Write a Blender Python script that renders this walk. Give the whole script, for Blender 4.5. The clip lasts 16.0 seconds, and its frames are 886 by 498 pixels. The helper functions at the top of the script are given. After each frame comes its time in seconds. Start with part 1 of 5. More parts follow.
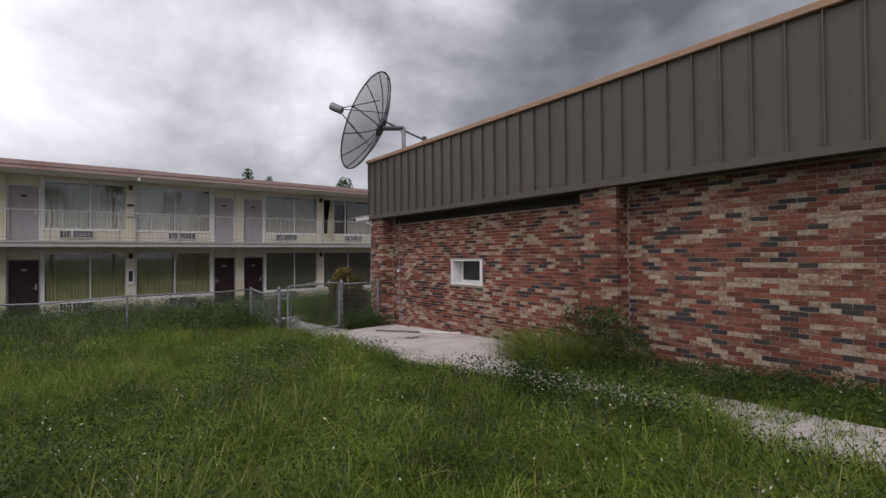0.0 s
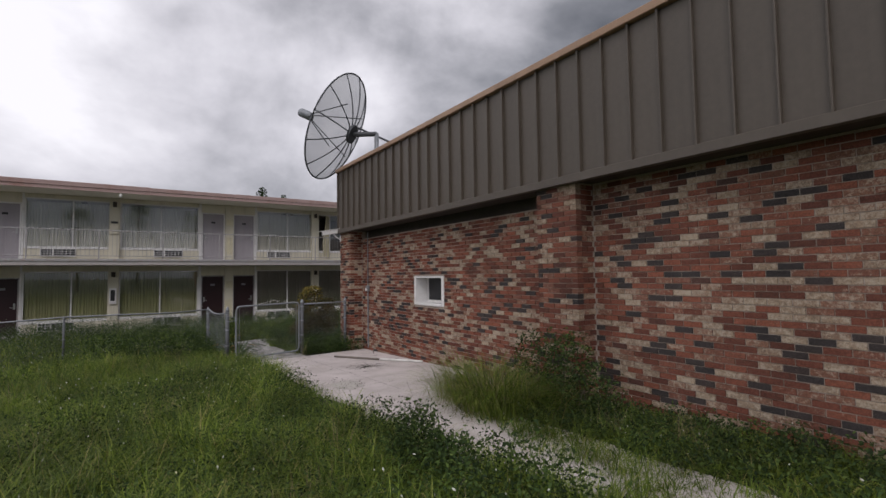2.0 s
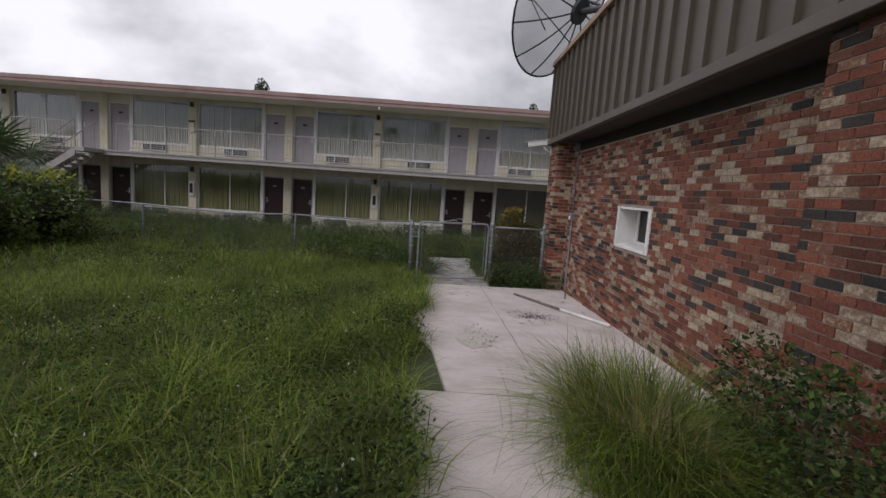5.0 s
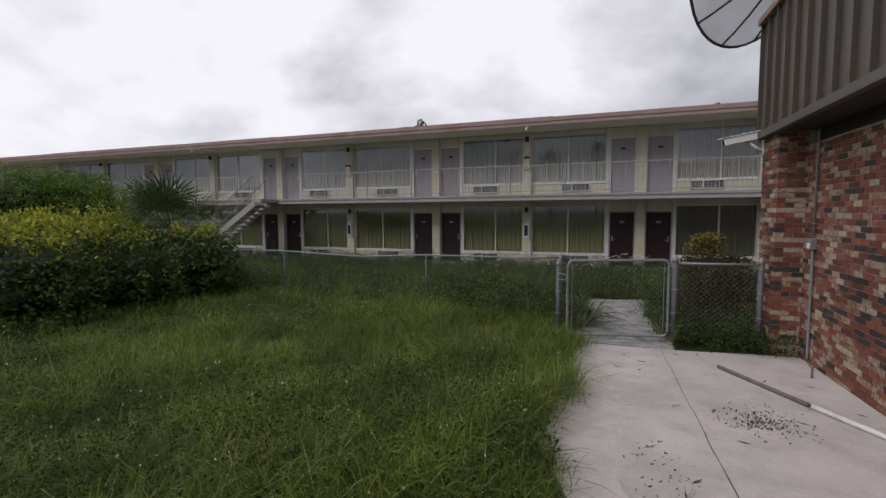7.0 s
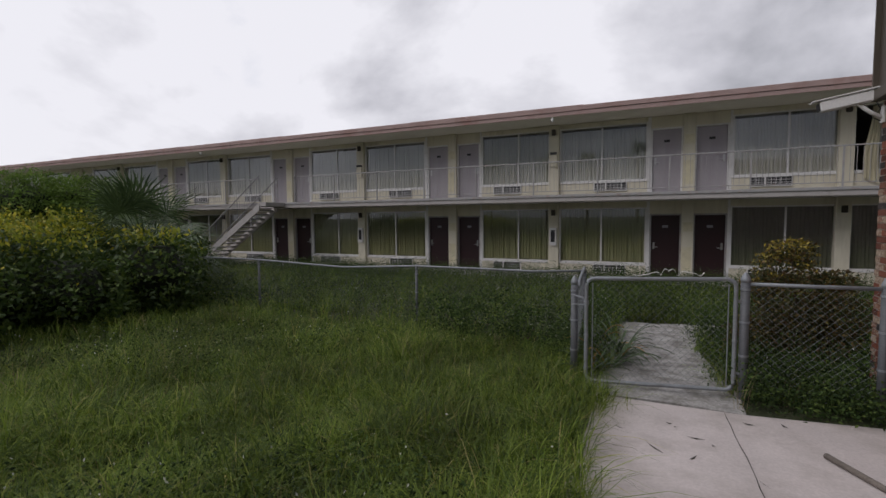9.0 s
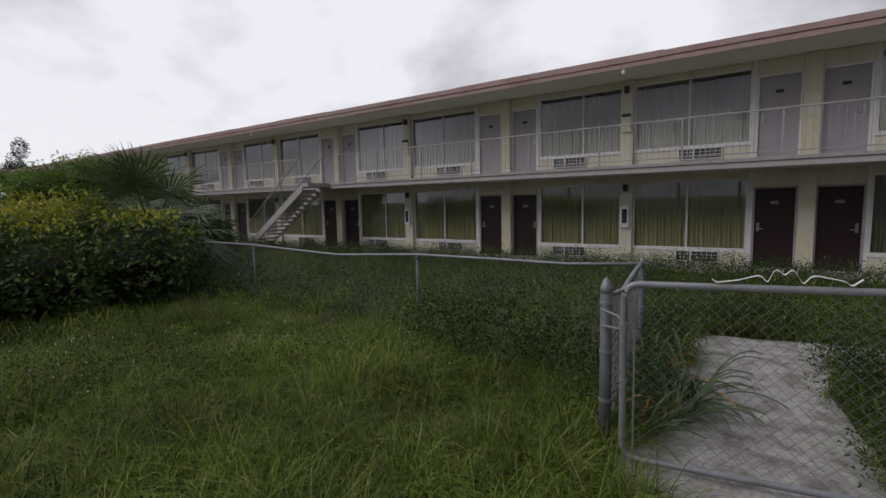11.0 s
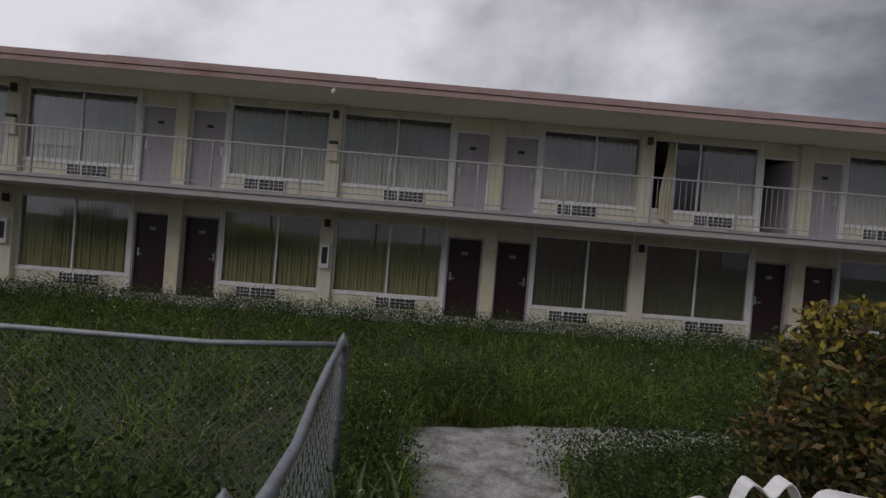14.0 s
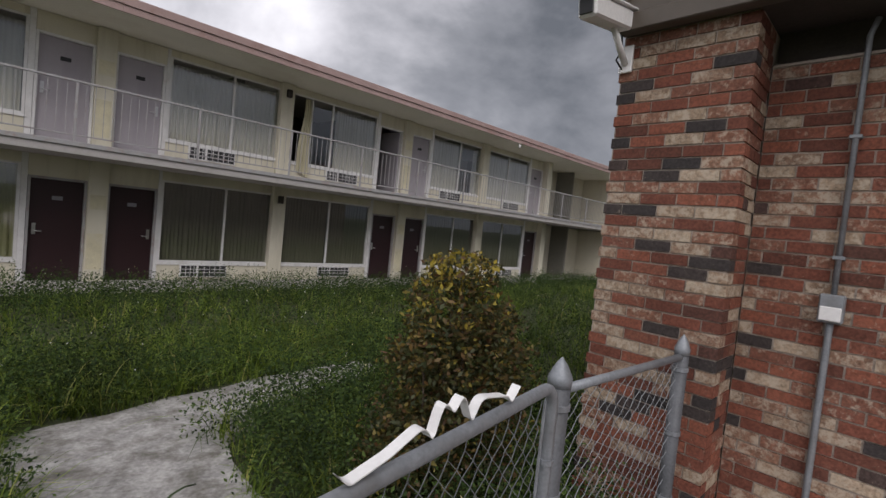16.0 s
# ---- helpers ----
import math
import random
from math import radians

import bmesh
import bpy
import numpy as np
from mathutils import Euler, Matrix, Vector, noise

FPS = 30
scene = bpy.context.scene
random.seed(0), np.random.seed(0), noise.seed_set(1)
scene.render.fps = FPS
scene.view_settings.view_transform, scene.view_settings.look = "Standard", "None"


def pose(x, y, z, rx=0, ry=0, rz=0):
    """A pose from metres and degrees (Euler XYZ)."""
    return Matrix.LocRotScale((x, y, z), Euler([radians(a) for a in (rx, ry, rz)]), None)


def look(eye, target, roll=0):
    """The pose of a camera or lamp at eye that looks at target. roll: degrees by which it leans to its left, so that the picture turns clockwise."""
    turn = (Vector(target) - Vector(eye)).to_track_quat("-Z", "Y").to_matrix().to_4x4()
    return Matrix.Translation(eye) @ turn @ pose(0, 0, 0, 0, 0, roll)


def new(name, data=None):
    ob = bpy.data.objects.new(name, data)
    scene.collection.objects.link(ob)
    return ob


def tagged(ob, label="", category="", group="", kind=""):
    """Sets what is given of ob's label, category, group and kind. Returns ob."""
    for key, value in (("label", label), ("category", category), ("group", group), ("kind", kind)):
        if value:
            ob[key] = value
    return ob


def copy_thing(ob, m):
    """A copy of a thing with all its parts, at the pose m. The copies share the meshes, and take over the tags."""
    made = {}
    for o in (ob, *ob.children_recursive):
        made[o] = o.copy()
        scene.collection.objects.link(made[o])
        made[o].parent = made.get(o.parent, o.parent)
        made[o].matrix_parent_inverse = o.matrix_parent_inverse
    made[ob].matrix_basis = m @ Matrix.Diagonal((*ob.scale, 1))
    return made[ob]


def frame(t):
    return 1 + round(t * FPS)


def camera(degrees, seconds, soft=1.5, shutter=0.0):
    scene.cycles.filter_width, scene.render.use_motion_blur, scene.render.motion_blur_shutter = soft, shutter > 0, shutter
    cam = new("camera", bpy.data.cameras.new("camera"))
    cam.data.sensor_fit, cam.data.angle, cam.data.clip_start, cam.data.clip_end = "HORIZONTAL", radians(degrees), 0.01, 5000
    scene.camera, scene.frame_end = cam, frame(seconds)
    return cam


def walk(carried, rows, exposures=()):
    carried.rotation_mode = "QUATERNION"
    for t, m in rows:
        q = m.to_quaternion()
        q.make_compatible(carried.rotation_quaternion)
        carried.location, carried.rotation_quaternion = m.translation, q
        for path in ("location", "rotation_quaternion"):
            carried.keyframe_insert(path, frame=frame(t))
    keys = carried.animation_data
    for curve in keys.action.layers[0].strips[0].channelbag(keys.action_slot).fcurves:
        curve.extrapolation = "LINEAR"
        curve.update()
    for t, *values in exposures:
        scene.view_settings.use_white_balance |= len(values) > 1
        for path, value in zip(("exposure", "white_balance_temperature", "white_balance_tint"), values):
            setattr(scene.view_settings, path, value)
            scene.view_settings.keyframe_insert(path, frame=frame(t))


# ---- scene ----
cam = camera(87.1, 16.0)
PATH = [
    (0, (-1.419, -2.518, 1.999), (-0.212, -0.924, 2.026), -0.6),
    (0.5, (-1.03, -2.544, 1.871), (-0.036, -0.809, 1.905), 0.1),
    (1, (-0.47, -2.508, 1.939), (0.252, -0.646, 2.047), -1.3),
    (1.5, (-0.052, -2.391, 1.978), (0.954, -0.666, 2.091), -1.2),
    (2, (0.542, -2.264, 1.934), (1.648, -0.601, 2.042), -0.8),
    (2.5, (1.095, -1.988, 2.002), (1.991, -0.204, 2.115), -2.1),
    (3, (1.526, -1.852, 1.942), (2.308, -0.013, 2.005), -1.9),
    (3.5, (1.992, -1.64, 1.979), (2.645, 0.25, 1.988), -2.7),
    (4, (2.315, -1.386, 1.968), (2.863, 0.53, 1.796), 0.8),
    (4.5, (2.783, -1.048, 1.951), (3.081, 0.917, 1.729), 1.9),
    (4.7, (2.846, -0.865, 1.952), (3.01, 1.113, 1.704), 2.9),
    (6.8, (3.103, 1.27, 2.016), (2.591, 3.194, 1.826), -0.1),
    (7, (3.1, 1.549, 2.036), (2.422, 3.424, 1.878), -0.4),
    (7.5, (3.04, 1.811, 1.995), (2.056, 3.549, 1.898), 1.2),
    (8, (3.105, 2.386, 1.969), (2.272, 4.2, 1.852), 0.6),
    (8.2, (3.157, 2.649, 1.98), (2.373, 4.485, 1.853), 0.5),
    (10.3, (3.14, 5.198, 1.856), (2.07, 6.881, 1.713), -3.9),
    (10.5, (3.183, 5.426, 1.844), (2.038, 7.06, 1.699), -2.9),
    (11, (3.175, 5.932, 1.813), (2.054, 7.576, 1.612), -1.3),
    (11.5, (3.029, 6.483, 1.817), (1.87, 8.103, 1.633), -2.4),
    (12, (3.033, 6.987, 1.816), (1.696, 8.463, 1.635), -2.0),
    (12.5, (2.911, 7.361, 1.802), (1.625, 8.88, 1.606), 1.0),
    (13, (2.859, 7.875, 1.766), (2.656, 9.864, 1.757), 4.8),
    (13.5, (2.754, 8.269, 1.756), (2.677, 10.266, 1.671), 6.1),
    (14, (2.676, 8.297, 1.763), (2.711, 10.297, 1.749), 4.6),
    (14.5, (2.638, 8.327, 1.799), (2.929, 10.306, 1.814), 4.5),
    (15, (2.568, 8.318, 1.77), (3.161, 10.223, 1.624), 3.0),
    (15.5, (2.441, 8.225, 1.815), (3.55, 9.874, 1.588), 4.6),
    (16, (2.464, 8.348, 1.813), (3.866, 9.772, 1.72), 5.8),
]
walk(cam, [(t, look(eye, target, roll)) for t, eye, target, roll in PATH],
     [(0, 0.1, 6400, 15), (1.2, 0.02, 6400, 15), (3.5, -0.02, 6400, 15), (7, -0.1, 6350, 14), (8.2, -0.2, 6350, 14), (10.5, -0.2, 6350, 14), (12.5, -0.3, 6350, 15), (13.2, -0.5, 6350, 15), (14.5, -0.5, 6300, 15), (15, -0.5, 6350, 15), (15.5, -0.02, 6400, 14), (16, 0.25, 6450, 14)])

# ---- light ----
SUN_EL, SUN_AZ = radians(47), radians(-143)
world = bpy.data.worlds.new("overcast_sky")
scene.world = world
world.use_nodes = True
wn, wl = world.node_tree.nodes, world.node_tree.links
wn.clear()
w_out, w_bg = wn.new("ShaderNodeOutputWorld"), wn.new("ShaderNodeBackground")
w_sky = wn.new("ShaderNodeTexSky")
w_sky.sky_type, w_sky.sun_disc, w_sky.sun_elevation, w_sky.sun_rotation = "NISHITA", False, SUN_EL, SUN_AZ
w_co, w_map = wn.new("ShaderNodeTexCoord"), wn.new("ShaderNodeMapping")
w_map.inputs["Scale"].default_value = (1.0, 1.0, 1.5)
w_big, w_fine = wn.new("ShaderNodeTexNoise"), wn.new("ShaderNodeTexNoise")
w_big.inputs["Scale"].default_value, w_big.inputs["Detail"].default_value, w_big.inputs["Roughness"].default_value = 1.9, 7, 0.55
w_big.inputs["Distortion"].default_value = 0.3
w_fine.inputs["Scale"].default_value, w_fine.inputs["Detail"].default_value = 5.5, 6
w_dot = wn.new("ShaderNodeVectorMath")
w_dot.operation = "DOT_PRODUCT"
w_dot.inputs[1].default_value = (-0.62, 0.28, 0.30)
w_sum, w_sum2, w_k = wn.new("ShaderNodeMath"), wn.new("ShaderNodeMath"), wn.new("ShaderNodeMath")
w_sum.operation, w_sum2.operation, w_k.operation = "MULTIPLY_ADD", "MULTIPLY_ADD", "MULTIPLY_ADD"
w_sum.inputs[1].default_value = 1.05
w_sum2.inputs[1].default_value = 0.46
w_k.inputs[1].default_value, w_k.inputs[2].default_value = 0.42, -0.25
w_ramp = wn.new("ShaderNodeValToRGB")
cr = w_ramp.color_ramp
cr.elements[0].position, cr.elements[0].color = 0.22, (0.125, 0.135, 0.150, 1)
cr.elements[1].position, cr.elements[1].color = 0.86, (1.0, 1.0, 1.02, 1)
for pos, col in ((0.40, (0.26, 0.27, 0.29, 1)), (0.54, (0.46, 0.465, 0.49, 1)), (0.68, (0.70, 0.70, 0.73, 1))):
    e = cr.elements.new(pos)
    e.color = col
w_hole = wn.new("ShaderNodeMapRange")
w_hole.inputs["From Min"].default_value, w_hole.inputs["From Max"].default_value = 0.66, 0.74
w_hole.inputs["To Min"].default_value, w_hole.inputs["To Max"].default_value = 0.97, 0.88
w_skyk = wn.new("ShaderNodeVectorMath")
w_skyk.operation = "SCALE"
w_skyk.inputs["Scale"].default_value = 0.12
w_mix = wn.new("ShaderNodeMix")
w_mix.data_type = "RGBA"
wl.new(w_co.outputs["Generated"], w_map.inputs["Vector"])
for n in (w_big, w_fine):
    wl.new(w_map.outputs[0], n.inputs["Vector"])
wl.new(w_co.outputs["Generated"], w_dot.inputs[0])
wl.new(w_big.outputs["Fac"], w_sum.inputs[0])
wl.new(w_dot.outputs["Value"], w_k.inputs[0])
wl.new(w_k.outputs[0], w_sum.inputs[2])
wl.new(w_fine.outputs["Fac"], w_sum2.inputs[0])
wl.new(w_sum.outputs[0], w_sum2.inputs[2])
wl.new(w_sum2.outputs[0], w_ramp.inputs["Fac"])
wl.new(w_fine.outputs["Fac"], w_hole.inputs["Value"])
wl.new(w_sky.outputs[0], w_skyk.inputs[0])
wl.new(w_hole.outputs[0], w_mix.inputs["Factor"])
wl.new(w_skyk.outputs[0], w_mix.inputs["A"])
wl.new(w_ramp.outputs["Color"], w_mix.inputs["B"])
wl.new(w_mix.outputs["Result"], w_bg.inputs["Color"])
w_bg.inputs["Strength"].default_value = 1.0
wl.new(w_bg.outputs[0], w_out.inputs["Surface"])

sun = new("sun", bpy.data.lights.new("sun", "SUN"))
sun.data.energy, sun.data.angle, sun.data.color = 1.3, radians(40), (1.0, 0.97, 0.93)
sun.matrix_world = look((-13, -17, 23), (0, 0, 0))


# ---- materials ----
def mat(name, base, rough=0.7, metal=0.0, vary=0.25, scale=6.0, fine=60.0, bump=0.15, stain=None, stain_scale=1.2, stain_amount=0.5, island=0.0, objrand=0.0, spec=0.5, streak=False, stain_lo=0.5):
    m = bpy.data.materials.new(name)
    m.use_nodes = True
    nt = m.node_tree
    n, l = nt.nodes, nt.links
    b = n["Principled BSDF"]
    b.inputs["Roughness"].default_value, b.inputs["Metallic"].default_value = rough, metal
    b.inputs["Specular IOR Level"].default_value = spec
    co = n.new("ShaderNodeTexCoord")
    src = co.outputs["Object"]
    t1, t2 = n.new("ShaderNodeTexNoise"), n.new("ShaderNodeTexNoise")
    t1.inputs["Scale"].default_value, t1.inputs["Detail"].default_value = scale, 5
    t2.inputs["Scale"].default_value, t2.inputs["Detail"].default_value = fine, 3
    l.new(src, t1.inputs["Vector"])
    l.new(src, t2.inputs["Vector"])
    add = n.new("ShaderNodeMath")
    add.operation = "ADD"
    l.new(t1.outputs["Fac"], add.inputs[0])
    l.new(t2.outputs["Fac"], add.inputs[1])
    rng = n.new("ShaderNodeMapRange")
    rng.inputs["From Min"].default_value, rng.inputs["From Max"].default_value = 0.6, 1.4
    rng.inputs["To Min"].default_value, rng.inputs["To Max"].default_value = 1 - vary, 1 + vary
    l.new(add.outputs[0], rng.inputs["Value"])
    val = rng.outputs[0]
    for amount, kind in ((island, "g"), (objrand, "o")):
        if amount:
            r = n.new("ShaderNodeNewGeometry" if kind == "g" else "ShaderNodeObjectInfo")
            mr = n.new("ShaderNodeMapRange")
            mr.inputs["To Min"].default_value, mr.inputs["To Max"].default_value = 1 - amount, 1 + amount
            l.new(r.outputs["Random Per Island" if kind == "g" else "Random"], mr.inputs["Value"])
            mu = n.new("ShaderNodeMath")
            mu.operation = "MULTIPLY"
            l.new(val, mu.inputs[0])
            l.new(mr.outputs[0], mu.inputs[1])
            val = mu.outputs[0]
    hsv = n.new("ShaderNodeHueSaturation")
    hsv.inputs["Color"].default_value = (*base, 1)
    l.new(val, hsv.inputs["Value"])
    col = hsv.outputs["Color"]
    if stain:
        s = n.new("ShaderNodeTexNoise")
        s.inputs["Scale"].default_value, s.inputs["Detail"].default_value, s.inputs["Roughness"].default_value = stain_scale, 8, 0.65
        if streak:
            mp = n.new("ShaderNodeMapping")
            mp.inputs["Scale"].default_value = (3.0, 3.0, 0.35)
            l.new(src, mp.inputs["Vector"])
            l.new(mp.outputs[0], s.inputs["Vector"])
        else:
            l.new(src, s.inputs["Vector"])
        sr = n.new("ShaderNodeMapRange")
        sr.inputs["From Min"].default_value, sr.inputs["From Max"].default_value = stain_lo, stain_lo + 0.2
        sr.inputs["To Max"].default_value = stain_amount
        l.new(s.outputs["Fac"], sr.inputs["Value"])
        mx = n.new("ShaderNodeMix")
        mx.data_type = "RGBA"
        mx.inputs["B"].default_value = (*stain, 1)
        l.new(sr.outputs[0], mx.inputs["Factor"])
        l.new(col, mx.inputs["A"])
        col = mx.outputs["Result"]
    l.new(col, b.inputs["Base Color"])
    if bump:
        bp = n.new("ShaderNodeBump")
        bp.inputs["Strength"].default_value, bp.inputs["Distance"].default_value = bump, 0.01
        l.new(add.outputs[0], bp.inputs["Height"])
        l.new(bp.outputs[0], b.inputs["Normal"])
    return m


def ramp_mat(name, source, stops, rough=0.8, vary=0.3, fine=70.0, bump=0.5, spec=0.3, speck=None, patch=0.2, patch_scale=0.9):
    """Colour picked per piece from a ramp; source is 'island' or 'object'."""
    m = bpy.data.materials.new(name)
    m.use_nodes = True
    n, l = m.node_tree.nodes, m.node_tree.links
    b = n["Principled BSDF"]
    b.inputs["Roughness"].default_value, b.inputs["Specular IOR Level"].default_value = rough, spec
    r = n.new("ShaderNodeNewGeometry" if source == "island" else "ShaderNodeObjectInfo")
    cr = n.new("ShaderNodeValToRGB")
    cr.color_ramp.interpolation = "LINEAR"
    el = cr.color_ramp.elements
    el[0].position, el[0].color = stops[0][0], (*stops[0][1], 1)
    el[1].position, el[1].color = stops[-1][0], (*stops[-1][1], 1)
    for p, c in stops[1:-1]:
        e = el.new(p)
        e.color = (*c, 1)
    rnd = r.outputs["Random Per Island" if source == "island" else "Random"]
    l.new(rnd, cr.inputs["Fac"])
    co, t1, t2 = n.new("ShaderNodeTexCoord"), n.new("ShaderNodeTexNoise"), n.new("ShaderNodeTexNoise")
    geo = n.new("ShaderNodeNewGeometry")
    t1.inputs["Scale"].default_value, t1.inputs["Detail"].default_value = fine, 4
    t2.inputs["Scale"].default_value, t2.inputs["Detail"].default_value = patch_scale, 4
    l.new(geo.outputs["Position"], t1.inputs["Vector"])
    l.new(geo.outputs["Position"], t2.inputs["Vector"])
    mr = n.new("ShaderNodeMapRange")
    mr.inputs["From Min"].default_value, mr.inputs["From Max"].default_value = 0.3, 0.7
    mr.inputs["To Min"].default_value, mr.inputs["To Max"].default_value = 1 - vary, 1 + vary
    l.new(t1.outputs["Fac"], mr.inputs["Value"])
    mr2 = n.new("ShaderNodeMapRange")
    mr2.inputs["From Min"].default_value, mr2.inputs["From Max"].default_value = 0.3, 0.7
    mr2.inputs["To Min"].default_value, mr2.inputs["To Max"].default_value = 1 - patch, 1 + patch
    l.new(t2.outputs["Fac"], mr2.inputs["Value"])
    mu = n.new("ShaderNodeMath")
    mu.operation = "MULTIPLY"
    l.new(mr.outputs[0], mu.inputs[0])
    l.new(mr2.outputs[0], mu.inputs[1])
    hsv = n.new("ShaderNodeHueSaturation")
    l.new(cr.outputs["Color"], hsv.inputs["Color"])
    l.new(mu.outputs[0], hsv.inputs["Value"])
    col = hsv.outputs["Color"]
    if speck:
        sn = n.new("ShaderNodeTexNoise")
        sn.inputs["Scale"].default_value, sn.inputs["Detail"].default_value, sn.inputs["Roughness"].default_value = 28.0, 6, 0.75
        l.new(geo.outputs["Position"], sn.inputs["Vector"])
        sm = n.new("ShaderNodeMapRange")
        sm.inputs["From Min"].default_value, sm.inputs["From Max"].default_value = 0.55, 0.68
        sm.inputs["To Max"].default_value = 0.72
        wash = n.new("ShaderNodeMath")
        wash.operation = "MULTIPLY_ADD"
        wash.inputs[1].default_value = 0.16
        lift = n.new("ShaderNodeMapRange")
        lift.inputs["From Min"].default_value, lift.inputs["From Max"].default_value = 0.45, 0.78
        lift.inputs["To Min"].default_value, lift.inputs["To Max"].default_value = -0.16, 0.015
        l.new(rnd, lift.inputs["Value"])
        l.new(t2.outputs["Fac"], wash.inputs[0])
        l.new(lift.outputs[0], wash.inputs[2])
        tot = n.new("ShaderNodeMath")
        l.new(sn.outputs["Fac"], tot.inputs[0])
        l.new(wash.outputs[0], tot.inputs[1])
        l.new(tot.outputs[0], sm.inputs["Value"])
        mx = n.new("ShaderNodeMix")
        mx.data_type = "RGBA"
        mx.inputs["B"].default_value = (*speck, 1)
        l.new(sm.outputs[0], mx.inputs["Factor"])
        l.new(col, mx.inputs["A"])
        col = mx.outputs["Result"]
    l.new(col, b.inputs["Base Color"])
    bp = n.new("ShaderNodeBump")
    bp.inputs["Strength"].default_value, bp.inputs["Distance"].default_value = bump, 0.006
    l.new(t1.outputs["Fac"], bp.inputs["Height"])
    l.new(bp.outputs[0], b.inputs["Normal"])
    return m


def leaf_mat(name, stops, rough=0.55, trans=0.25):
    m = ramp_mat(name, "island", stops, rough, 0.2, 9.0, 0.0, 0.3, None, 0.38, 1.1)
    n, l = m.node_tree.nodes, m.node_tree.links
    b = n["Principled BSDF"]
    src = b.inputs["Base Color"].links[0].from_socket
    tr, mix = n.new("ShaderNodeBsdfTranslucent"), n.new("ShaderNodeMixShader")
    mix.inputs["Fac"].default_value = trans
    l.new(src, tr.inputs["Color"])
    l.new(b.outputs[0], mix.inputs[1])
    l.new(tr.outputs[0], mix.inputs[2])
    l.new(mix.outputs[0], n["Material Output"].inputs["Surface"])
    return m


def glass_mat(name, tint, ior=1.5):
    m = bpy.data.materials.new(name)
    m.use_nodes = True
    n, l = m.node_tree.nodes, m.node_tree.links
    n.remove(n["Principled BSDF"])
    tr, gl, mix, fr = n.new("ShaderNodeBsdfTransparent"), n.new("ShaderNodeBsdfGlossy"), n.new("ShaderNodeMixShader"), n.new("ShaderNodeFresnel")
    tr.inputs["Color"].default_value = (*tint, 1)
    gl.inputs["Roughness"].default_value = 0.02
    gl.inputs["Color"].default_value = (0.95, 0.97, 1.0, 1)
    fr.inputs["IOR"].default_value = ior
    l.new(fr.outputs[0], mix.inputs["Fac"])
    l.new(tr.outputs[0], mix.inputs[1])
    l.new(gl.outputs[0], mix.inputs[2])
    l.new(mix.outputs[0], n["Material Output"].inputs["Surface"])
    return m


BRICK_STOPS = [(0.0, (0.040, 0.036, 0.036)), (0.11, (0.056, 0.045, 0.042)), (0.14, (0.105, 0.044, 0.032)), (0.34, (0.170, 0.062, 0.042)),
               (0.52, (0.225, 0.082, 0.052)), (0.60, (0.16, 0.066, 0.046)), (0.72, (0.205, 0.100, 0.066)), (0.82, (0.21, 0.135, 0.092)), (0.92, (0.27, 0.195, 0.135)), (1.0, (0.33, 0.25, 0.18))]
M_BRICK = ramp_mat("brick_fired_mixed", "object", BRICK_STOPS, 0.9, 0.4, 70.0, 0.4, 0.2, (0.50, 0.42, 0.33))
M_BRICK_REST = ramp_mat("brick_fired_mixed_joined", "island", BRICK_STOPS, 0.9, 0.4, 70.0, 0.4, 0.2, (0.50, 0.42, 0.33))
M_MORTAR = mat("mortar_grey", (0.36, 0.305, 0.26), 0.95, vary=0.3, scale=5, fine=90, bump=0.4)
M_FASCIA = mat("brown_sheet_metal", (0.080, 0.064, 0.049), 0.5, 0.0, vary=0.12, scale=0.8, fine=18, bump=0.05, stain=(0.112, 0.092, 0.072), stain_scale=0.7, stain_amount=0.5, streak=True, objrand=0.05)
M_CAP = mat("tan_metal_cap", (0.34, 0.21, 0.13), 0.5, vary=0.15, scale=2, bump=0.05, stain=(0.2, 0.13, 0.09))
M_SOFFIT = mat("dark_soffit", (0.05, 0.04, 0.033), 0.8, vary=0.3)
M_CONC = mat("pale_concrete", (0.535, 0.48, 0.465), 0.9, vary=0.16, scale=2.2, fine=45, bump=0.3, stain=(0.34, 0.30, 0.275), stain_scale=1.9, stain_amount=0.6, stain_lo=0.47)
M_PATCH = mat("bare_grey_concrete", (0.45, 0.42, 0.385), 0.95, vary=0.2, scale=4, fine=50, bump=0.4, stain=(0.22, 0.20, 0.18), stain_scale=3)
M_CONC_OLD = mat("mouldy_concrete", (0.33, 0.318, 0.305), 0.95, vary=0.5, scale=5, fine=34, bump=0.9, stain=(0.12, 0.11, 0.09), stain_scale=4.4, stain_amount=0.9, stain_lo=0.47)
M_CRACK = mat("crack_dirt", (0.06, 0.055, 0.045), 1.0, vary=0.3)
M_SOIL = mat("grass_thatch_soil", (0.045, 0.055, 0.022), 1.0, vary=0.5, scale=1.4, fine=25, bump=0.8, stain=(0.07, 0.06, 0.035), stain_scale=0.8)
M_CREAM = mat("cream_stucco", (0.66, 0.62, 0.50), 0.85, vary=0.08, scale=1.5, fine=60, bump=0.2, stain=(0.40, 0.36, 0.27), stain_scale=0.9, stain_amount=0.5, streak=True)
M_YELLOW = mat("faded_yellow_paint", (0.62, 0.57, 0.40), 0.85, vary=0.2, scale=4, bump=0.3, stain=(0.62, 0.58, 0.46), stain_scale=2.5, stain_amount=0.9)
M_WHITE = mat("white_painted_metal", (0.74, 0.73, 0.72), 0.5, vary=0.1, scale=4, bump=0.05, stain=(0.45, 0.42, 0.38), stain_scale=3, stain_amount=0.4)
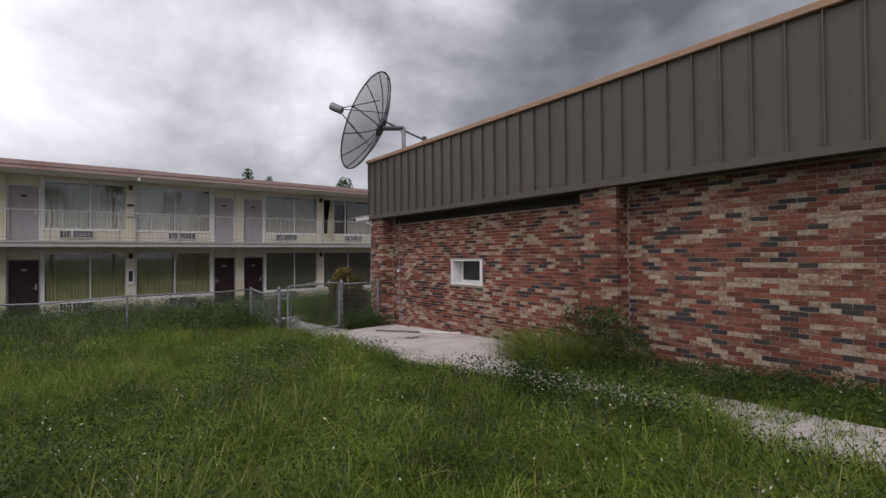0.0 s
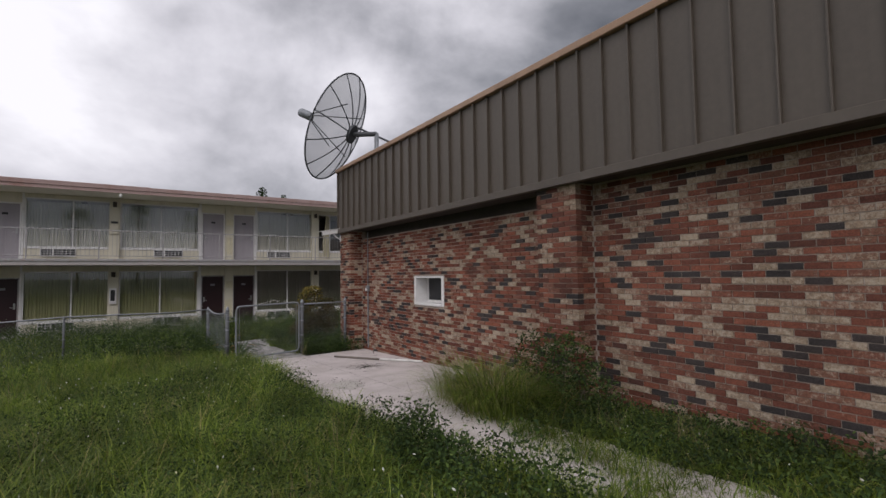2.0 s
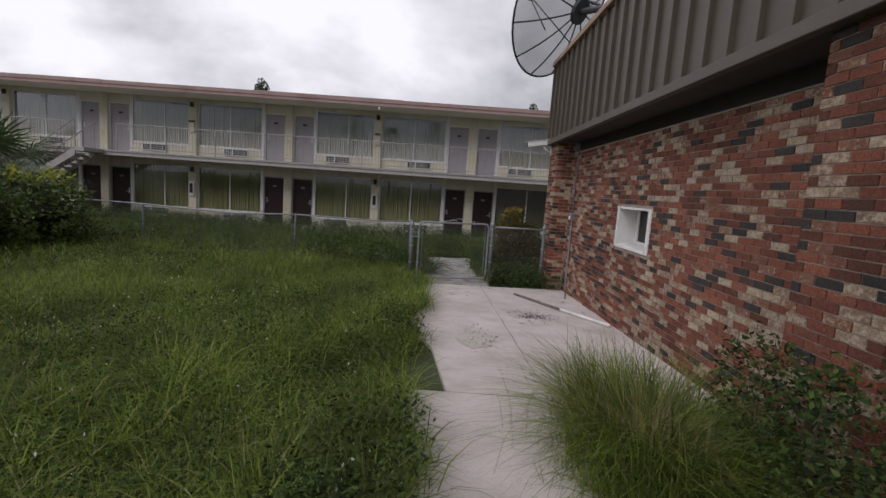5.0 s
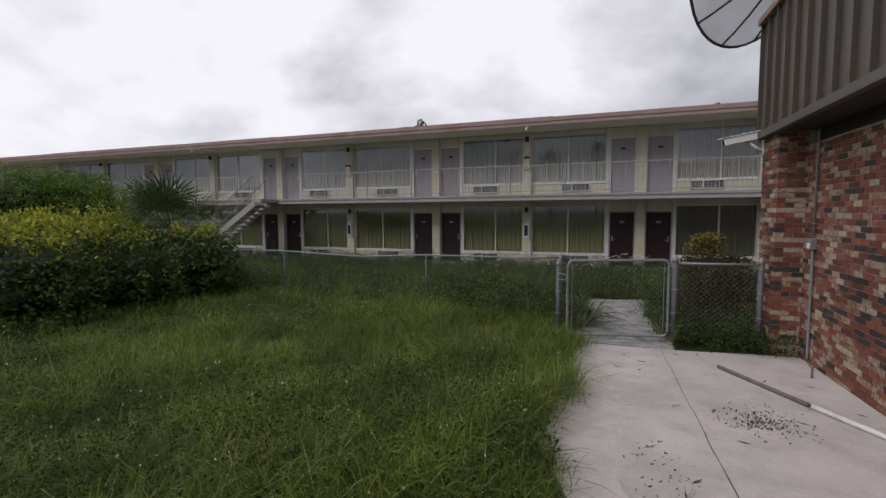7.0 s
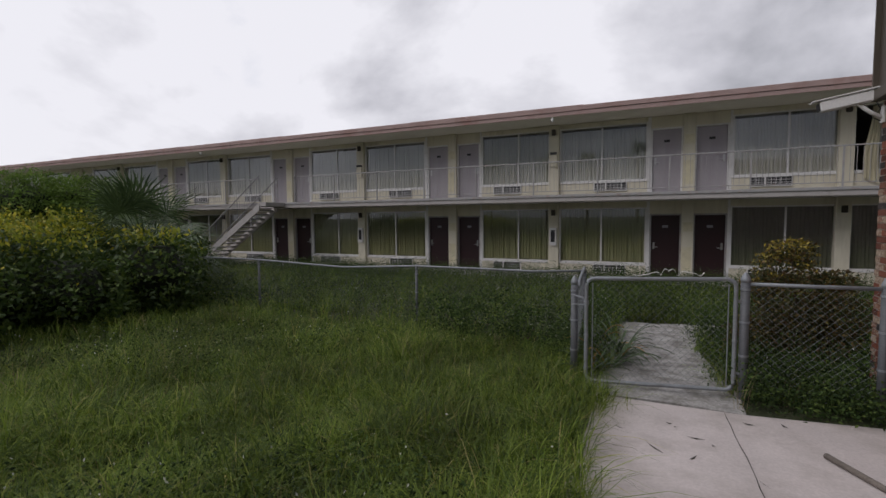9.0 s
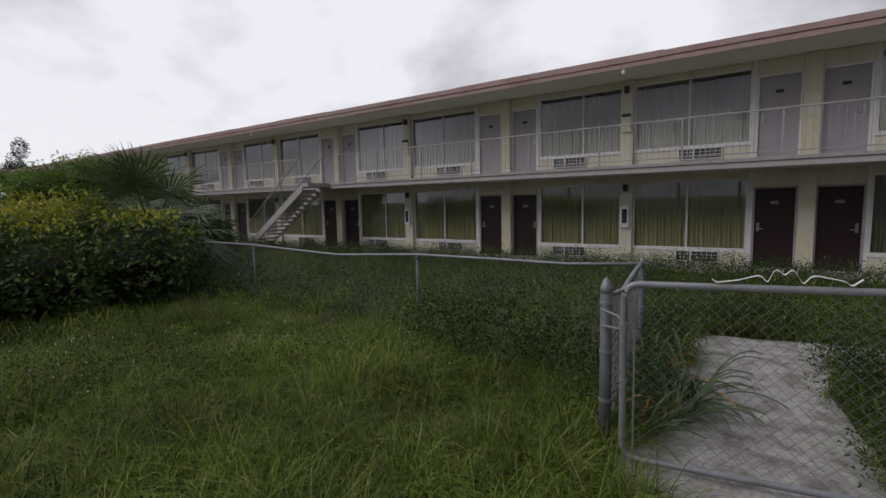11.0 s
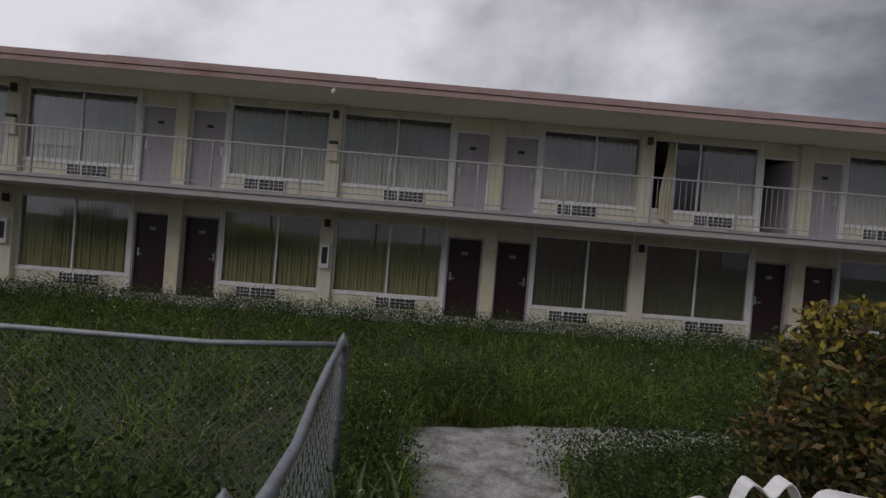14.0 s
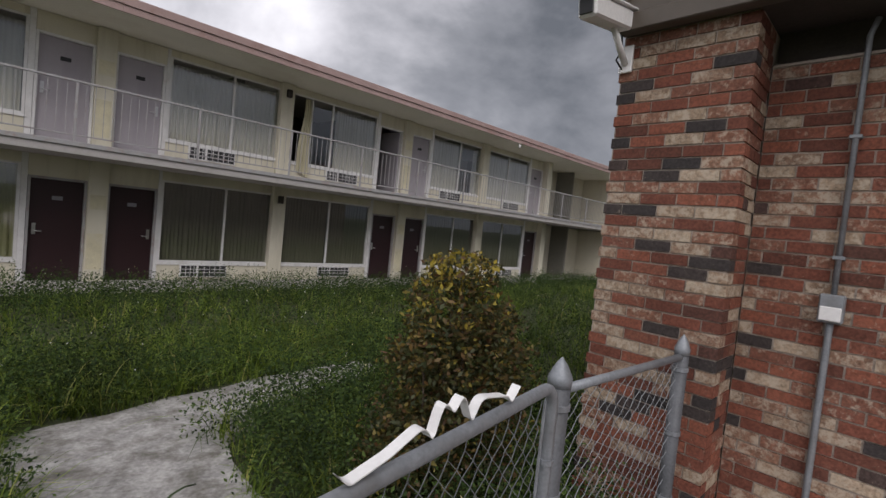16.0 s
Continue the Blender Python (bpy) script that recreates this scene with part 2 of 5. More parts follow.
M_RAIL = mat("grey_painted_rail", (0.36, 0.35, 0.355), 0.6, vary=0.2, scale=5, bump=0.1, stain=(0.28, 0.16, 0.10), stain_scale=6, stain_amount=0.6)
M_PINK = mat("faded_pink_roof_edge", (0.42, 0.295, 0.275), 0.8, vary=0.15, scale=2, bump=0.15, stain=(0.30, 0.16, 0.13), stain_scale=1.6, stain_amount=0.7)
M_SLAB = mat("grey_gallery_slab", (0.46, 0.43, 0.42), 0.9, vary=0.15, scale=2, bump=0.2, stain=(0.2, 0.17, 0.14), stain_scale=2, stain_amount=0.6)
M_LILAC = mat("lilac_grey_door_paint", (0.375, 0.345, 0.372), 0.55, vary=0.08, scale=2, bump=0.05, stain=(0.3, 0.27, 0.3), stain_scale=1.2, streak=True)
M_MAROON = mat("maroon_door_paint", (0.024, 0.0065, 0.0085), 0.45, vary=0.15, scale=2, bump=0.05)
M_CHROME = mat("dull_chrome", (0.6, 0.6, 0.6), 0.3, 1.0, vary=0.1, bump=0.0)
M_GALV = mat("galvanised_steel", (0.25, 0.265, 0.285), 0.55, 0.35, vary=0.25, scale=14, fine=80, bump=0.08, stain=(0.16, 0.15, 0.14), stain_scale=5, stain_amount=0.6)
M_POST = mat("dark_weathered_steel", (0.115, 0.12, 0.13), 0.6, 0.2, vary=0.3, scale=10, fine=80, bump=0.1, stain=(0.07, 0.065, 0.06), stain_scale=5, stain_amount=0.6)
# near-black colour carries the shade inside dense shrubs
M_CORE = mat("crown_inner_shade", (0.018, 0.022, 0.012), 1.0, vary=0.5, scale=9, bump=0.8)
M_WIRE = mat("galvanised_wire", (0.20, 0.21, 0.22), 0.55, 0.3, vary=0.25, scale=14, bump=0.0)
M_DARK = mat("black_plastic", (0.02, 0.02, 0.022), 0.5, vary=0.2, bump=0.05)
# plaster darkened so that the colour itself carries the unlit room
M_ROOM = mat("room_plaster_shade_toned", (0.22, 0.21, 0.18), 0.9, vary=0.1, bump=0.05)
# the stucco cream made lighter: ground bounce is put into the colour
M_EAVES = mat("cream_eaves_bounce_toned", (0.80, 0.77, 0.67), 0.85, vary=0.08, scale=1.2, fine=40, bump=0.1, stain=(0.5, 0.44, 0.34), stain_scale=0.6, stain_amount=0.4)
M_CURT_UP = mat("pale_grey_curtain", (0.78, 0.76, 0.70), 0.9, vary=0.1, scale=2, bump=0.05, stain=(0.5, 0.47, 0.36), stain_scale=1.0)
M_CURT_CREAM = mat("cream_yellow_curtain", (0.50, 0.46, 0.32), 0.9, vary=0.15, scale=3, bump=0.05, stain=(0.34, 0.30, 0.2), stain_scale=1.5)
# darker cloth colour stands in for glass without a bright reflection
M_CURT_DIM = mat("low_curtain_dull_glass_tone", (0.25, 0.245, 0.185), 0.9, vary=0.15, scale=2, bump=0.05, stain=(0.17, 0.16, 0.12), stain_scale=1.0)
M_CURT_LOW = mat("olive_yellow_curtain", (0.52, 0.505, 0.32), 0.9, vary=0.12, scale=2, bump=0.05, stain=(0.27, 0.28, 0.18), stain_scale=1.0)
M_GLASS = glass_mat("window_glass", (0.87, 0.885, 0.87), 2.1)
M_MESH = mat("dish_mesh_metal", (0.16, 0.17, 0.18), 0.6, 0.3, vary=0.15, bump=0.0)
_n, _l = M_MESH.node_tree.nodes, M_MESH.node_tree.links
_t, _m = _n.new("ShaderNodeBsdfTransparent"), _n.new("ShaderNodeMixShader")
_m.inputs["Fac"].default_value = 0.55
_l.new(_t.outputs[0], _m.inputs[1])
_l.new(_n["Principled BSDF"].outputs[0], _m.inputs[2])
_l.new(_m.outputs[0], _n["Material Output"].inputs["Surface"])
M_DISH = mat("dark_grey_dish_frame", (0.085, 0.09, 0.10), 0.6, 0.1, vary=0.2, scale=6, bump=0.05)
M_BAR = mat("faint_print", (0.25, 0.24, 0.26), 0.7, vary=0.1, bump=0.0)
M_PVC = mat("weathered_white_pipe", (0.70, 0.69, 0.66), 0.5, vary=0.1, scale=6, bump=0.05, stain=(0.3, 0.28, 0.25), stain_scale=4)
M_RUST = mat("old_grey_wood_pole", (0.16, 0.135, 0.115), 0.9, vary=0.35, scale=8, bump=0.4)
M_BARK = mat("dark_bark", (0.09, 0.07, 0.05), 0.95, vary=0.4, scale=8, bump=0.8)
M_GRASS = leaf_mat("grass_blades", [(0.0, (0.036, 0.066, 0.012)), (0.35, (0.10, 0.155, 0.022)), (0.7, (0.175, 0.245, 0.034)), (0.92, (0.255, 0.315, 0.05)), (1.0, (0.38, 0.32, 0.13))], 0.5, 0.4)
M_WEED = leaf_mat("weed_leaves", [(0.0, (0.016, 0.030, 0.010)), (0.5, (0.040, 0.072, 0.018)), (0.85, (0.072, 0.115, 0.026)), (1.0, (0.12, 0.165, 0.040))], 0.85, 0.25)
M_STRAW = leaf_mat("dry_straw", [(0.0, (0.16, 0.13, 0.07)), (1.0, (0.33, 0.27, 0.15))], 0.8, 0.2)
M_PETAL = leaf_mat("white_petals", [(0.0, (0.6, 0.6, 0.52)), (0.8, (0.72, 0.72, 0.66)), (1.0, (0.6, 0.5, 0.12))], 0.7, 0.3)
M_HEDGE = leaf_mat("hedge_leaves", [(0.0, (0.035, 0.062, 0.018)), (0.6, (0.065, 0.11, 0.024)), (1.0, (0.12, 0.165, 0.028))], 0.5, 0.3)
M_HEDGE_TOP = leaf_mat("hedge_young_leaves", [(0.0, (0.20, 0.25, 0.028)), (0.7, (0.36, 0.38, 0.04)), (1.0, (0.58, 0.48, 0.04))], 0.5, 0.3)
M_FEATHER = leaf_mat("soft_green_leaves", [(0.0, (0.09, 0.16, 0.030)), (1.0, (0.19, 0.28, 0.05))], 0.6, 0.35)
M_PALM = leaf_mat("palm_fronds", [(0.0, (0.06, 0.10, 0.040)), (1.0, (0.13, 0.185, 0.075))], 0.45, 0.2)
M_NAND = leaf_mat("red_brown_leaves", [(0.0, (0.030, 0.040, 0.014)), (0.5, (0.06, 0.062, 0.020)), (0.8, (0.11, 0.055, 0.024)), (1.0, (0.20, 0.17, 0.035))], 0.5, 0.25)
M_NAND_TOP = leaf_mat("yellow_young_leaves", [(0.0, (0.24, 0.19, 0.03)), (1.0, (0.40, 0.31, 0.05))], 0.5, 0.3)
M_ORANGE = leaf_mat("dying_orange_leaves", [(0.0, (0.40, 0.20, 0.04)), (1.0, (0.50, 0.33, 0.10))], 0.6, 0.2)
M_TREE = leaf_mat("tree_leaves", [(0.0, (0.022, 0.042, 0.016)), (1.0, (0.055, 0.09, 0.03))], 0.6, 0.2)


# ---- mesh helpers ----
def link(name, bm, material, parent=None, label="", smooth=False):
    me = bpy.data.meshes.new(name)
    bm.normal_update()
    bm.to_mesh(me)
    bm.free()
    me.materials.append(material)
    if smooth:
        me.polygons.foreach_set("use_smooth", [True] * len(me.polygons))
    ob = new(name, me)
    if parent is not None:
        ob.parent = parent
    if label:
        tagged(ob, label)
    return ob


def part(name, bm, material, parent, label="", smooth=False):
    return link(name, bm, material, parent, label, smooth)


def thing(name, label, category, group="", kind="", m=None):
    ob = new(name)
    ob.empty_display_size = 0.1
    if m is not None:
        ob.matrix_basis = m
    return tagged(ob, label, category, group, kind)


def box(x0, x1, y0, y1, z0, z1, bevel=0.0, bm=None):
    own = bm is None
    bm = bm or bmesh.new()
    vs = [bm.verts.new((x, y, z)) for x in (x0, x1) for y in (y0, y1) for z in (z0, z1)]
    fs = [bm.faces.new([vs[i] for i in f]) for f in ((0, 1, 3, 2), (4, 6, 7, 5), (0, 4, 5, 1), (2, 3, 7, 6), (0, 2, 6, 4), (1, 5, 7, 3))]
    if bevel and own:
        bmesh.ops.bevel(bm, geom=bm.edges[:], offset=bevel, segments=1, affect="EDGES")
    return bm


def tube(points, r, n=8, bm=None, taper=1.0, caps=True):
    """A round bar along a line of points."""
    bm = bm or bmesh.new()
    pts = [Vector(p) for p in points]
    rings = []
    for i, p in enumerate(pts):
        d = (pts[min(i + 1, len(pts) - 1)] - pts[max(i - 1, 0)]).normalized()
        a = d.cross(Vector((0, 0, 1)) if abs(d.z) < 0.9 else Vector((1, 0, 0))).normalized()
        b = d.cross(a)
        k = r * (1 + (taper - 1) * i / max(1, len(pts) - 1))
        rings.append([bm.verts.new(p + k * (a * math.cos(2 * math.pi * j / n) + b * math.sin(2 * math.pi * j / n))) for j in range(n)])
    for u, v in zip(rings, rings[1:]):
        for j in range(n):
            bm.faces.new((u[j], u[(j + 1) % n], v[(j + 1) % n], v[j]))
    if caps:
        bm.faces.new(rings[0][::-1])
        bm.faces.new(rings[-1])
    return bm


def lathe(profile, n=16, bm=None, at=(0, 0, 0)):
    bm = bm or bmesh.new()
    rings = [[bm.verts.new((at[0] + r * math.cos(2 * math.pi * j / n), at[1] + r * math.sin(2 * math.pi * j / n), at[2] + z)) for j in range(n)] for r, z in profile]
    for u, v in zip(rings, rings[1:]):
        for j in range(n):
            bm.faces.new((u[j], u[(j + 1) % n], v[(j + 1) % n], v[j]))
    bm.faces.new(rings[0][::-1])
    bm.faces.new(rings[-1])
    return bm


def from_arrays(name, verts, quads=None, tris=None, material=None, parent=None, flat=False):
    """One mesh object from number arrays."""
    me = bpy.data.meshes.new(name)
    loops, starts, totals, k = [], [], [], 0
    for f, size in ((quads, 4), (tris, 3)):
        if f is not None and len(f):
            loops.append(np.asarray(f, np.int32).ravel())
            starts.append(np.arange(len(f)) * size + k)
            totals.append(np.full(len(f), size))
            k += len(f) * size
    loops, starts, totals = np.concatenate(loops), np.concatenate(starts), np.concatenate(totals)
    me.vertices.add(len(verts))
    me.vertices.foreach_set("co", np.asarray(verts, np.float32).ravel())
    me.loops.add(len(loops))
    me.loops.foreach_set("vertex_index", loops.astype(np.int32))
    me.polygons.add(len(starts))
    me.polygons.foreach_set("loop_start", starts.astype(np.int32))
    me.polygons.foreach_set("loop_total", totals.astype(np.int32))
    me.update(calc_edges=True)
    if flat:
        me.shade_flat()
    me.materials.append(material)
    ob = new(name, me)
    if parent is not None:
        ob.parent = parent
    return ob


rng = np.random.default_rng(7)


def ground_z(x, y):
    """Height of the yard: it falls towards the gate, then runs nearly level to the motel."""
    x, y = np.asarray(x, float), np.asarray(y, float)
    z = np.where(y < 9.0, 0.03 + 0.035 * (9.0 - np.clip(y, -4.0, 9.0)), 0.03 - 0.011 * (np.clip(y, 9.0, 19.0) - 9.0))
    return z


# ---- ground ----
gx = np.concatenate([np.array([-2500, -900, -300, -120.0]), np.arange(-60, 34, 0.8), np.array([60, 120, 300, 900, 2500.0])])
gy = np.concatenate([np.array([-2500, -900, -300, -100, -40.0]), np.arange(-14, 22, 0.6), np.array([30, 60, 120, 300, 900, 2500.0])])
GX, GY = np.meshgrid(gx, gy, indexing="ij")
GZ = ground_z(GX, GY) - 0.02
nx, ny = len(gx), len(gy)
idx = np.arange(nx * ny).reshape(nx, ny)
gq = np.stack([idx[:-1, :-1], idx[1:, :-1], idx[1:, 1:], idx[:-1, 1:]], -1).reshape(-1, 4)
ground = from_arrays("ground", np.stack([GX, GY, GZ], -1).reshape(-1, 3), gq, None, M_SOIL)
tagged(ground, "dark soil and thatch under the overgrown yard", "ground", kind="structure")


def slab(name, outline, material, label, thick=0.06, lift=0.02):
    """A flat paving piece with an uneven outline, laid on the sloping ground."""
    bm = bmesh.new()
    top = [bm.verts.new((x, y, float(ground_z(x, y)) + lift)) for x, y in outline]
    low = [bm.verts.new((x, y, float(ground_z(x, y)) + lift - thick)) for x, y in outline]
    bm.faces.new(top)
    k = len(top)
    for i in range(k):
        bm.faces.new((low[i], low[(i + 1) % k], top[(i + 1) % k], top[i]))
    bmesh.ops.triangulate(bm, faces=[f for f in bm.faces if len(f.verts) > 4])
    return tagged(link(name, bm, material), label, "paving", kind="structure")


def ragged(points, step=0.35, amp=0.06, seed=1):
    """Adds uneven points along a closed outline."""
    r = random.Random(seed)
    out = []
    for (x0, y0), (x1, y1) in zip(points, points[1:] + points[:1]):
        k = max(1, int(math.hypot(x1 - x0, y1 - y0) / step))
        out += [(x0 + (x1 - x0) * i / k + r.uniform(-amp, amp) * (i > 0), y0 + (y1 - y0) * i / k + r.uniform(-amp, amp) * (i > 0)) for i in range(k)]
    return out


slab("pavement_patio", [(2.62, 8.75), (2.64, 7.9), (2.62, 6.6), (2.6, 5.2), (2.9, 4.4), (3.05, 3.2), (5.515, 3.2), (5.515, 8.93), (5.0, 8.9), (3.95, 8.75)], M_CONC, "pale worn concrete patio beside the brick wall")
slab("pavement_walk", ragged([(2.68, -5.0), (4.15, -5.0), (4.25, 3.195), (2.68, 3.195)], 0.5, 0.05, 3), M_CONC, "narrow pale concrete walk half swallowed by grass", lift=0.02)
slab("pavement_gate", ragged([(2.45, 8.755), (3.98, 8.755), (3.9, 9.9), (3.75, 11.1), (3.85, 11.9), (4.6, 12.3), (5.5, 12.6), (6.1, 12.9), (5.9, 13.2), (5.0, 13.15), (3.7, 13.0), (2.5, 12.7), (2.45, 11.0)], 0.4, 0.07, 5), M_CONC_OLD, "blackened old concrete path curving past the gate")

# cracks and dirt on the patio
def crack(points, w, seed):
    r = random.Random(seed)
    bm = bmesh.new()
    prev = None
    for x, y in points:
        z = float(ground_z(x, y)) + 0.0245
        k = w * r.uniform(0.5, 1.2)
        pair = (bm.verts.new((x - k, y, z)), bm.verts.new((x + k, y + r.uniform(-k, k), z)))
        if prev:
            bm.faces.new((prev[0], prev[1], pair[1], pair[0]))
        prev = pair
    return tagged(link("pavement_crack", bm, M_CRACK), "thin dirt-filled crack in the concrete patio", "crack", kind="structure")


cr_r = random.Random(4)
crack([(3.80 + 0.10 * (8.7 - y) / 4.0 + cr_r.uniform(-0.008, 0.008), y) for y in np.arange(8.72, 3.3, -0.16)], 0.0035, 1)
slab("pavement_patch", ragged([(3.20, 5.05), (3.50, 5.22), (3.66, 5.0), (3.60, 4.60), (3.36, 4.45), (3.2, 4.72)], 0.12, 0.04, 8), M_PATCH, "grey chipped patch in the pale concrete", 0.012, 0.024)

# ---- brick building ----
WX, PX, FX = 5.52, 5.19, 5.12
Y0, Y1 = -9.0, 9.70
COURSE, BL, BH = 0.0667, 0.203, 0.057
hall = thing("wall_brick", "mixed red, black and buff brick wall", "wall", kind="structure")
bm = box(WX + 0.008, 5.75, 1.68, 9.02, -0.3, 1.30)
box(WX + 0.008, 5.75, 1.68, 9.02, 1.90, 2.88, bm=bm)
box(WX + 0.008, 5.75, 1.68, 5.205, 1.30, 1.90, bm=bm)
box(WX + 0.008, 5.75, 6.33, 9.02, 1.30, 1.90, bm=bm)
box(WX + 0.008, 5.75, Y0, 1.68, -0.3, 3.10, bm=bm)
part("mortar_bed", bm, M_MORTAR, hall)
bm = box(PX + 0.008, WX + 0.009, 1.6885, 2.3515, -0.3, 3.08)
box(PX + 0.008, 5.75, 9.0285, 9.7315, -0.3, 3.08, bm=bm)
part("pilaster_bed", bm, M_MORTAR, hall)
bm = box(5.75, 17.0, 9.42, 9.62, -0.3, 4.6)
box(5.75, 17.0, Y0, Y0 + 0.2, -0.3, 4.6, bm=bm)
box(16.8, 17.0, Y0 + 0.2, 9.42, -0.3, 4.6, bm=bm)
tagged(link("wall_brick_back", bm, M_MORTAR), "plain outer walls of the brick building", "wall", kind="structure")
tagged(link("roof_brick_building", box(5.75, 16.8, Y0 + 0.2, 9.42, 4.40, 4.58), M_SOFFIT), "flat dark roof of the brick building", "roof", kind="structure")
# added strip: its dark colour paints the soffit's shadow at the wall head
part("frieze_board", box(WX + 0.10, 5.75, 1.68, 9.02, 2.881, 3.10), M_SOFFIT, hall, "added dark board standing in for the shadow under the eaves")
bm = box(WX - 0.004, WX + 0.10, 2.365, 9.01, 2.866, 2.8805)
part("mortar_ledge", bm, M_MORTAR, hall, "pale smear of mortar along the wall head")


def brick_rows(a0, a1, z0, z1, hole=None, seed=0):
    """(start, end, z) of each brick in running bond along one face."""
    r = random.Random(seed)
    out, k, z = [], 0, z0
    while z + BH <= z1 + 0.001:
        a = a0 - (BL / 2 if k % 2 else 0) + 0.0
        while a < a1 - 0.01:
            s, e = max(a, a0), min(a + BL - 0.010, a1)
            a += BL
            if e - s < 0.03:
                continue
            if hole and e > hole[0] and s < hole[1] and z + BH > hole[2] and z < hole[3]:
                if s < hole[0] - 0.03:
                    e = hole[0]
                elif e > hole[1] + 0.03:
                    s = hole[1]
                else:
                    continue
            out.append((s, e, z + r.uniform(-0.0015, 0.0015), r.uniform(-0.0015, 0.0012)))
        z += COURSE
        k += 1
    return out


single, joined_v, joined_f = [], [], []
CUBE_F = np.array(((0, 1, 3, 2), (4, 6, 7, 5), (0, 4, 5, 1), (2, 3, 7, 6), (0, 2, 6, 4), (1, 5, 7, 3)))


def add_box(x0, x1, y0, y1, z0, z1):
    base = len(joined_v) * 8
    joined_v.append([(x, y, z) for x in (x0, x1) for y in (y0, y1) for z in (z0, z1)])
    joined_f.append(CUBE_F + base)


GRADE = 0.0
for s, e, z, d in brick_rows(2.36, 9.015, GRADE, 2.865, (5.205, 6.33, 1.30, 1.90), 1):
    if 2.5 < s < 5.2 and 1.12 < z < 2.58 and e - s > 0.15:
        single.append((s, z, d))
    else:
        add_box(WX + d, WX + 0.02, s, e, z, z + BH)
for s, e, z, d in brick_rows(Y0, 1.675, GRADE, 3.085, None, 2):
    add_box(WX + d, WX + 0.02, s, e, z, z + BH)
for ya, yb, sd in ((1.68, 2.36, 3), (9.02, 9.74, 4)):
    for s, e, z, d in brick_rows(ya, yb, GRADE, 3.085, None, sd):
        add_box(PX + d, PX + 0.1 if s > ya + 0.001 and e < yb - 0.001 else PX + 0.1, s, e, z, z + BH)
    for s, e, z, d in brick_rows(PX + 0.105, WX - 0.002, GRADE, 3.085, None, sd + 10):
        add_box(s, e, ya + d, ya + 0.02, z, z + BH)
        add_box(s, e, yb - 0.02, yb + d, z, z + BH)
rest = from_arrays("brickwork", np.array(joined_v).reshape(-1, 3), np.concatenate(joined_f), None, M_BRICK_REST, hall, True)
tagged(rest, kind="stuff")

# small white framed opening in the wall
w = thing("window_1", "small deep white-framed wall opening with a dark pane", "window", kind="structure")
part("jamb", box(WX - 0.014, WX + 0.34, 5.2055, 5.285, 1.305, 1.895, 0.004), M_WHITE, w)
part("jamb", box(WX - 0.014, WX + 0.34, 6.262, 6.325, 1.305, 1.895, 0.004), M_WHITE, w)
part("sill", box(WX - 0.022, WX + 0.34, 5.287, 6.26, 1.305, 1.352, 0.004), M_WHITE, w)
part("head", box(WX - 0.004, WX + 0.34, 5.287, 6.26, 1.862, 1.895, 0.004), M_WHITE, w)
sash = part("sash", box(WX + 0.27, WX + 0.31, 5.288, 5.33, 1.353, 1.861, 0.003), M_WHITE, w)
part("sash", box(WX + 0.27, WX + 0.31, 6.215, 6.259, 1.353, 1.861, 0.003), M_WHITE, w)
part("sash", box(WX + 0.27, WX + 0.31, 5.331, 6.214, 1.353, 1.40, 0.003), M_WHITE, w)
part("pane", box(WX + 0.29, WX + 0.295, 5.331, 6.214, 1.401, 1.86), M_DARK, w, "dark pane")

# metal fascia with standing seams
fas = thing("roof_fascia", "brown standing-seam metal fascia with tan cap", "fascia", kind="structure")
step = 0.3557
ys = [Y1 - step * i for i in range(int((Y1 - Y0) / step) + 1)]
pm = bpy.data.meshes.new("panel")
bm = box(FX + 0.012, FX + 0.03, -step + 0.004, -0.004, 3.17, 4.70, 0.003)
bm.to_mesh(pm)
bm.free()
pm.materials.append(M_FASCIA)
sm = bpy.data.meshes.new("seam")
bm = box(FX - 0.034, FX + 0.014, -0.009, 0.009, 3.16, 4.702, 0.003)
bm.to_mesh(sm)
bm.free()
sm.materials.append(M_FASCIA)
for y in ys:
    for nm, me in (("panel", pm), ("seam", sm)):
        o = new(nm, me)
        o.parent = fas
        o.location = (0, y, 0)
part("drip_edge", box(FX - 0.035, FX + 0.05, Y0, Y1 + 0.03, 3.06, 3.165, 0.006), M_FASCIA, fas)
part("cap", box(FX - 0.06, FX + 0.20, Y0, Y1 + 0.06, 4.704, 4.80, 0.008), M_CAP, fas, "tan metal coping")
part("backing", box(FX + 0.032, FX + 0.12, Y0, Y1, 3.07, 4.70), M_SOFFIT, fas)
part("end_panel", box(FX + 0.06, 12.0, Y1 + 0.005, Y1 + 0.03, 3.07, 4.70, 0.003), M_FASCIA, fas)
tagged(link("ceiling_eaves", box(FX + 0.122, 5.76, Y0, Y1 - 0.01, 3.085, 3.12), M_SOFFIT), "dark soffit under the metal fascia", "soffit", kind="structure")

# conduit and junction box on the wall
c = thing("junction_box", "grey electrical junction box with conduit on the brick wall", "junction box")
jb_ = part("body", box(WX - 0.075, WX - 0.004, 8.575, 8.675, 1.535, 1.675, 0.006), M_GALV, c)
part("cover", box(WX - 0.088, WX - 0.076, 8.582, 8.668, 1.545, 1.615, 0.004), M_WHITE, jb_, "pale flip cover")
part("conduit", tube([(WX - 0.03, 8.625, 1.675), (WX - 0.03, 8.625, 2.95), (WX - 0.03, 8.60, 3.03)], 0.013), M_GALV, c, smooth=True)
bm = tube([(WX - 0.03, 8.625, 1.535 - 0.03 * i) for i in range(48)], 0.016)
